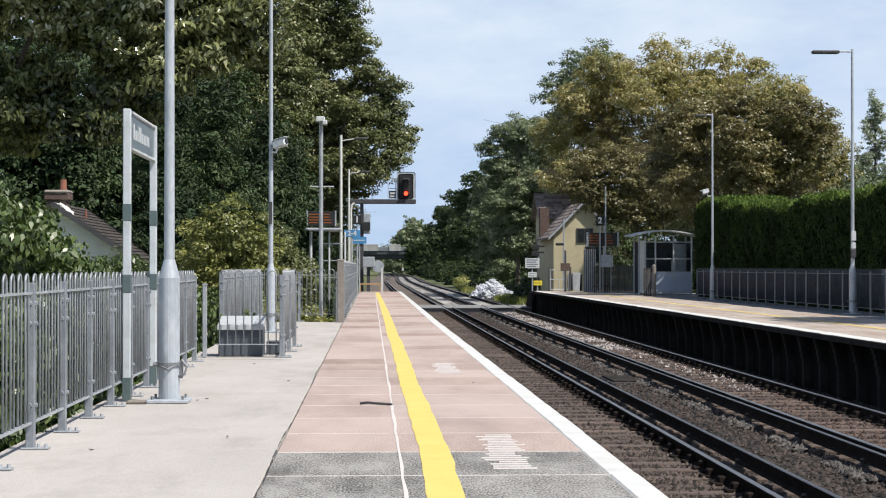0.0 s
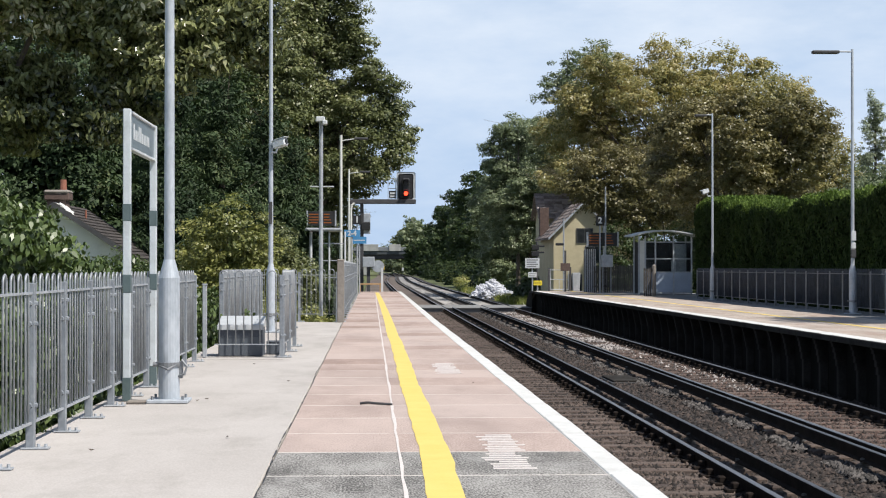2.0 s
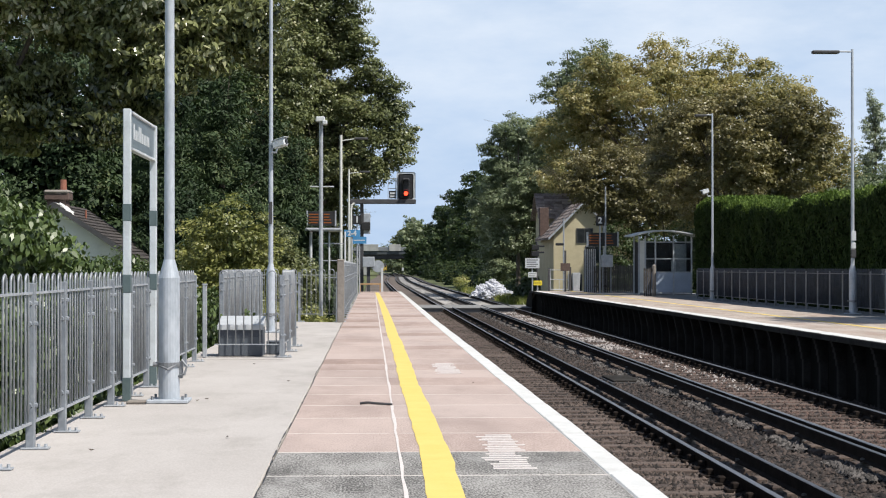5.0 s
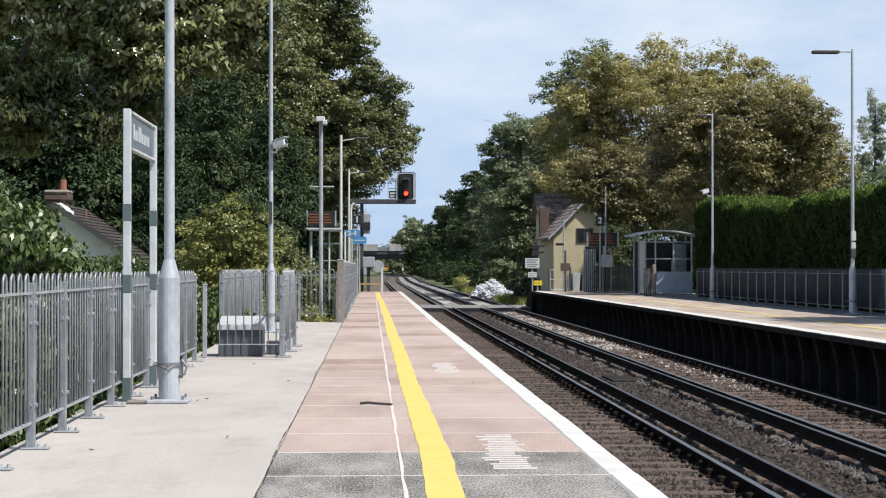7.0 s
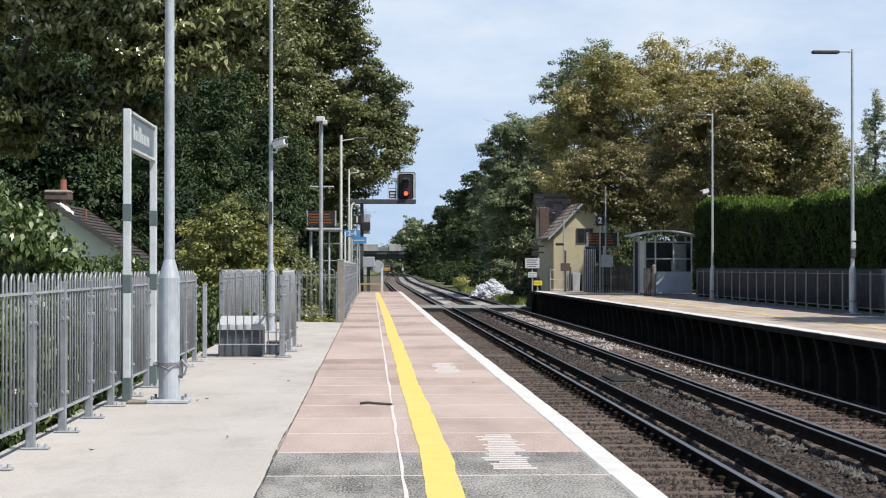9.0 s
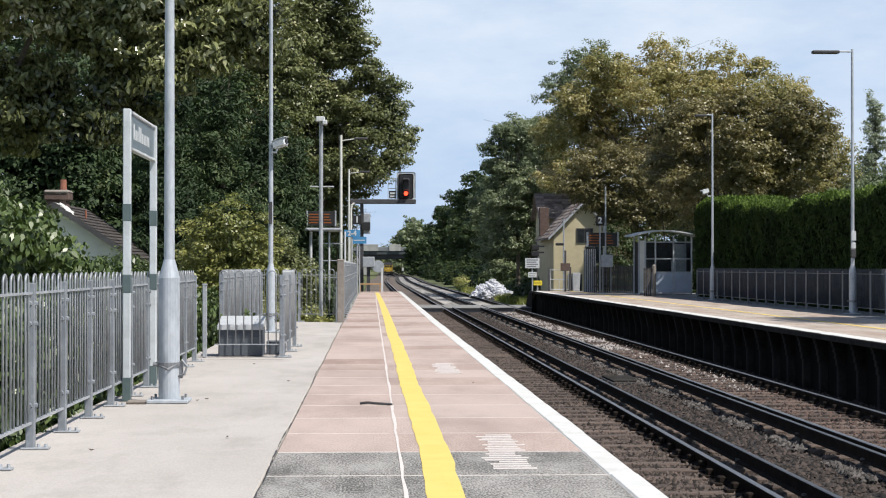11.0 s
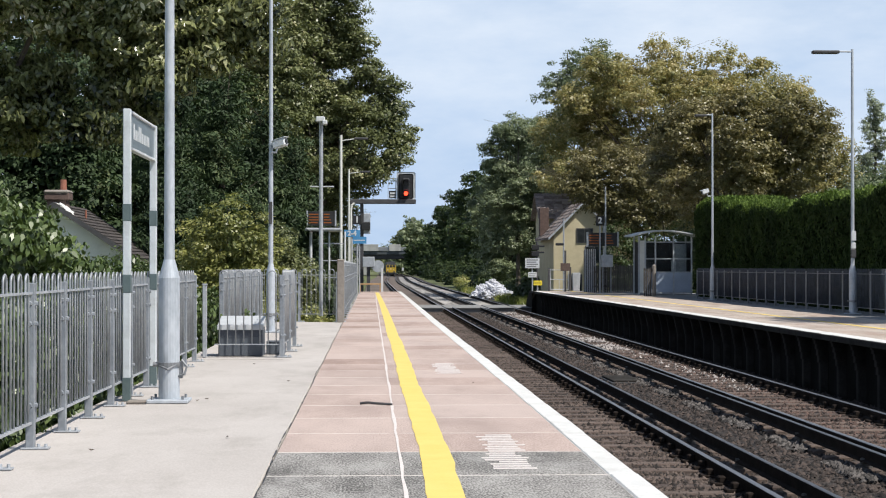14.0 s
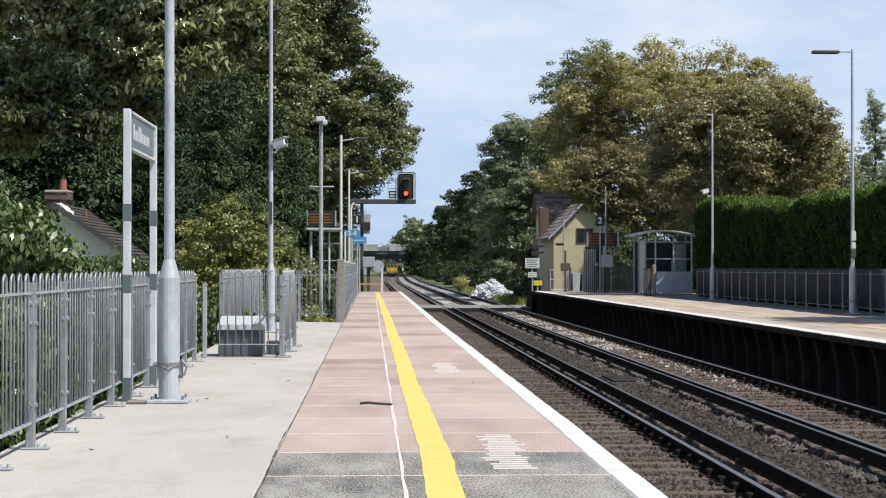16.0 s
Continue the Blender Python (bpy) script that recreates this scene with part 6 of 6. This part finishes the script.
    tree("shrub", (10.3, 205, -1.3), [(0, 0, 0.7, 0.9, 2.4, 0.7), (0.5, 2, 0.6, 0.9, 2, 0.6)], LEAF_LIME, "yellow-green bush on the grassy bank", 60, 36, 0.2, 0.4, 0.06, 190, "shrub", limbs=False)
    # grass blades on the bank
    rng = np.random.default_rng(77)
    n = 30000
    p = np.stack((9.4 + 5 * rng.random(n), 104 + 90 * rng.random(n) ** 1.4, np.full(n, -1.28)), 1)
    a = rng.random(n) * 6.283
    h = 0.2 + 0.5 * rng.random(n)
    w = np.stack((np.cos(a), np.sin(a), np.zeros(n)), 1) * 0.04
    tip = p + np.stack((0.2 * rng.normal(size=n), 0.2 * rng.normal(size=n), h), 1)
    v = np.stack((p - w, p + w, tip), 1).reshape(-1, 3)
    g = new("grass", bulk("grass", v, np.arange(len(v)).reshape(-1, 3), LEAF_GRASS))
    tagged(g, "long dry green and yellow grass on the bank", "grass", kind="stuff")


# ---- the approaching train ----
def train():
    t = thing("locomotive", (3.13, 560, RAIL_Z), "approaching train with a bright yellow front", "train")
    L = 18.0
    bm = box(bmesh.new(), -1.33, 1.33, 0.12, L, 1.0, 3.2, 0.08)
    part("body", bm, TRAINDARK, t, "dark painted body")
    bm = bmesh.new()
    pts = [(-1.33, 3.15), (-0.95, 3.55), (-0.4, 3.72), (0.4, 3.72), (0.95, 3.55), (1.33, 3.15)]
    f = [bm.verts.new((x, 0.15, z)) for x, z in pts]
    g = [bm.verts.new((x, L, z)) for x, z in pts]
    bm.faces.new(f)
    bm.faces.new(g[::-1])
    for k in range(6):
        bm.faces.new((f[k], g[k], g[(k + 1) % 6], f[(k + 1) % 6]))
    part("roof", bm, CHARCOAL, t, "dark domed roof")
    part("front", box(bmesh.new(), -1.31, 1.31, 0, 0.12, 0.75, 2.75, 0.05), TRAINYELLOW, t, "bright yellow front end")
    for x0, x1 in ((-1.15, -0.45), (-0.32, 0.32), (0.45, 1.15)):
        part("cab_window", box(bmesh.new(), x0, x1, -0.02, 0.0, 2.1, 2.7, 0.01), WINDOW, t, "dark cab window")
    part("buffer_beam", box(bmesh.new(), -1.3, 1.3, 0.0, 0.3, 0.3, 0.75, 0.02), BLACK, t)
    for s in (-0.87, 0.87):
        b = part("buffer", rod(bmesh.new(), (s, 0, 0.9), (s, -0.45, 0.9), 0.12, n=12), BLACK, t)
        part("buffer_head", rod(bmesh.new(), (s, -0.45, 0.9), (s, -0.5, 0.9), 0.23, n=16), CHARCOAL, b)
        part("headlight", rod(bmesh.new(), (s * 0.9, -0.03, 1.5), (s * 0.9, 0.0, 1.5), 0.12, n=12), SIGNWHITE, t, "round headlight")
    part("nose_panel", box(bmesh.new(), -1.2, 1.2, 0.02, 0.12, 2.76, 3.3, 0.04), TRAINDARK, t, "dark panel over the cab windows")
    part("headlight", rod(bmesh.new(), (0, -0.04, 1.65), (0, 0, 1.65), 0.16, n=14), HEADLAMP, t, "lit central headlight")
    part("underframe", box(bmesh.new(), -1.1, 1.1, 0.6, L - 0.6, 0.35, 1.0, 0.02), BLACK, t)
    wheels = []
    for y in (2.0, 4.6, 13.4, 16.0):
        for s in (-0.75, 0.75):
            wheels.append(part("wheel", rod(bmesh.new(), (-0.06, 0, 0), (0.06, 0, 0), 0.45, n=20), CHARCOAL, t, at=(s, y, 0.45)))
    # two carriages coupled behind
    for k in range(2):
        part("carriage_body", box(bmesh.new(), -1.33, 1.33, L + 0.8 + k * 20.5, L + 20.5 + k * 20.5, 0.9, 3.5, 0.2), TRAINDARK, t)
        part("carriage_frame", box(bmesh.new(), -1.1, 1.1, L + 1.5 + k * 20.5, L + 19.8 + k * 20.5, 0.25, 0.9, 0.05), BLACK, t)
    return t


def motions():
    # the train, from beyond the bridge toward the camera
    rows = []
    for t, y in TRAIN_ROWS:
        d = math.degrees(math.atan2(line_x(y + 9) - line_x(y - 9), 18))
        rows.append((t, pose(NEAR_TRACK + line_x(y), y, RAIL_Z, 0, 0, -d)))
    walk(loco, rows)
    # boughs in a gusty wind
    for i, (boughs, amount) in enumerate(SWAY):
        for j, ob in enumerate(boughs):
            c = ob.location.copy()
            rows = []
            for k in range(21):
                t = 0.8 * k
                g = amount * (0.55 + 0.45 * math.sin(0.45 * t + i))
                dx = g * (math.sin(2.1 * t + 1.7 * j + i) + 0.5 * math.sin(3.4 * t + 0.9 * j))
                dz = 0.4 * g * math.sin(2.7 * t + 2.3 * j)
                rows.append((t, pose(c.x + dx, c.y, c.z + dz, 0, 4.0 * dx, 1.5 * dx)))
            walk(ob, rows)


TRAIN_ROWS = [(0, 930), (6.5, 700), (9.2, 607), (11.3, 540), (12.5, 507), (14.0, 474), (16.0, 440)]

ground()
ballast_bed()
verge_strips()
near_platform()
near_apron()
far_platform()
crossing()
track()
railings()
lamp_column((-1.87, 16.6, 0), "galvanised steel lamp column bolted to the concrete")
lamp_column((-1.92, 34.2, 0), "galvanised steel lamp column with a security camera", boxes=((2.08, 2.5, 0.03, CHARCOAL),), lower=0.085, upper=0.042)
lamp_column((12.80, 46.9, 0), "grey lamp column with a flat lantern by the railings", boxes=((1.95, 2.2, 0.06, SIGNWHITE), (1.5, 1.72, 0.06, CHARCOAL), (1.74, 1.9, 0.055, SIGNWHITE)), arm=-0.9)
lamp_column((12.86, 66.7, 0), "grey lamp column with a flat lantern and camera", arm=-0.55)
cctv((-1.9, 34.1, 3.44), (0, -0.25, -0.5), "white security camera on a lamp column", reach=0.17)
cctv((12.8, 66.6, 3.92), (0, 0.3, 3.4), "white security camera on a lamp column", reach=-0.25)
name_sign()
grit_bin()
debris()
hedge()
far_shelter()
far_end()
houses()
near_end()
bridge()
trough()
sacks()
trees()
loco = train()
stones("loose_ballast", 60000, (1.8, 8.55), (13, 92), 0.027, STONE, "loose brown ballast stones between the rails", 31, rise=0.03)
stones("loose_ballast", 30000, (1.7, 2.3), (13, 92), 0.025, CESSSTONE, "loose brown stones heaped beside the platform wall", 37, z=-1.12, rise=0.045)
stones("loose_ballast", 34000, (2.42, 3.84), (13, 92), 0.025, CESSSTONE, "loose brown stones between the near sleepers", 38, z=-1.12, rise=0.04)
stones("loose_ballast", 14000, (1.8, 8.4), (-5, 14), 0.03, STONE, "loose brown ballast stones beside the nearest rails", 39, rise=0.03)
stones("reddish_ballast", 20000, (6.05, 8.3), (20, 92), 0.027, REDSTONE, "reddish ballast stones inside the far track", 33, z=-1.115, rise=0.035)
stones("grey_ballast", 6500, (5.42, 5.7), (18, 92), 0.03, GREYSTONE, "grey stones heaped under the conductor rail", 34, z=-1.125, rise=0.06, heaps=3.2)
stones("grey_ballast", 5000, (3.98, 4.22), (18, 92), 0.03, GREYSTONE, "grey stones heaped under the conductor rail", 35, z=-1.125, rise=0.05, heaps=3.2)
stones("pale_ballast", 2000, (6.35, 7.3), (52, 93), 0.04, PALESTONE, "fresh pale limestone ballast inside the far track", 32, z=-1.09, rise=0.05, heaps=5.5)
stones("pale_ballast", 700, (6.9, 7.7), (34, 93), 0.03, PALESTONE, "pale limestone scattered over reddish ballast", 36, z=-1.1, rise=0.04)
motions()
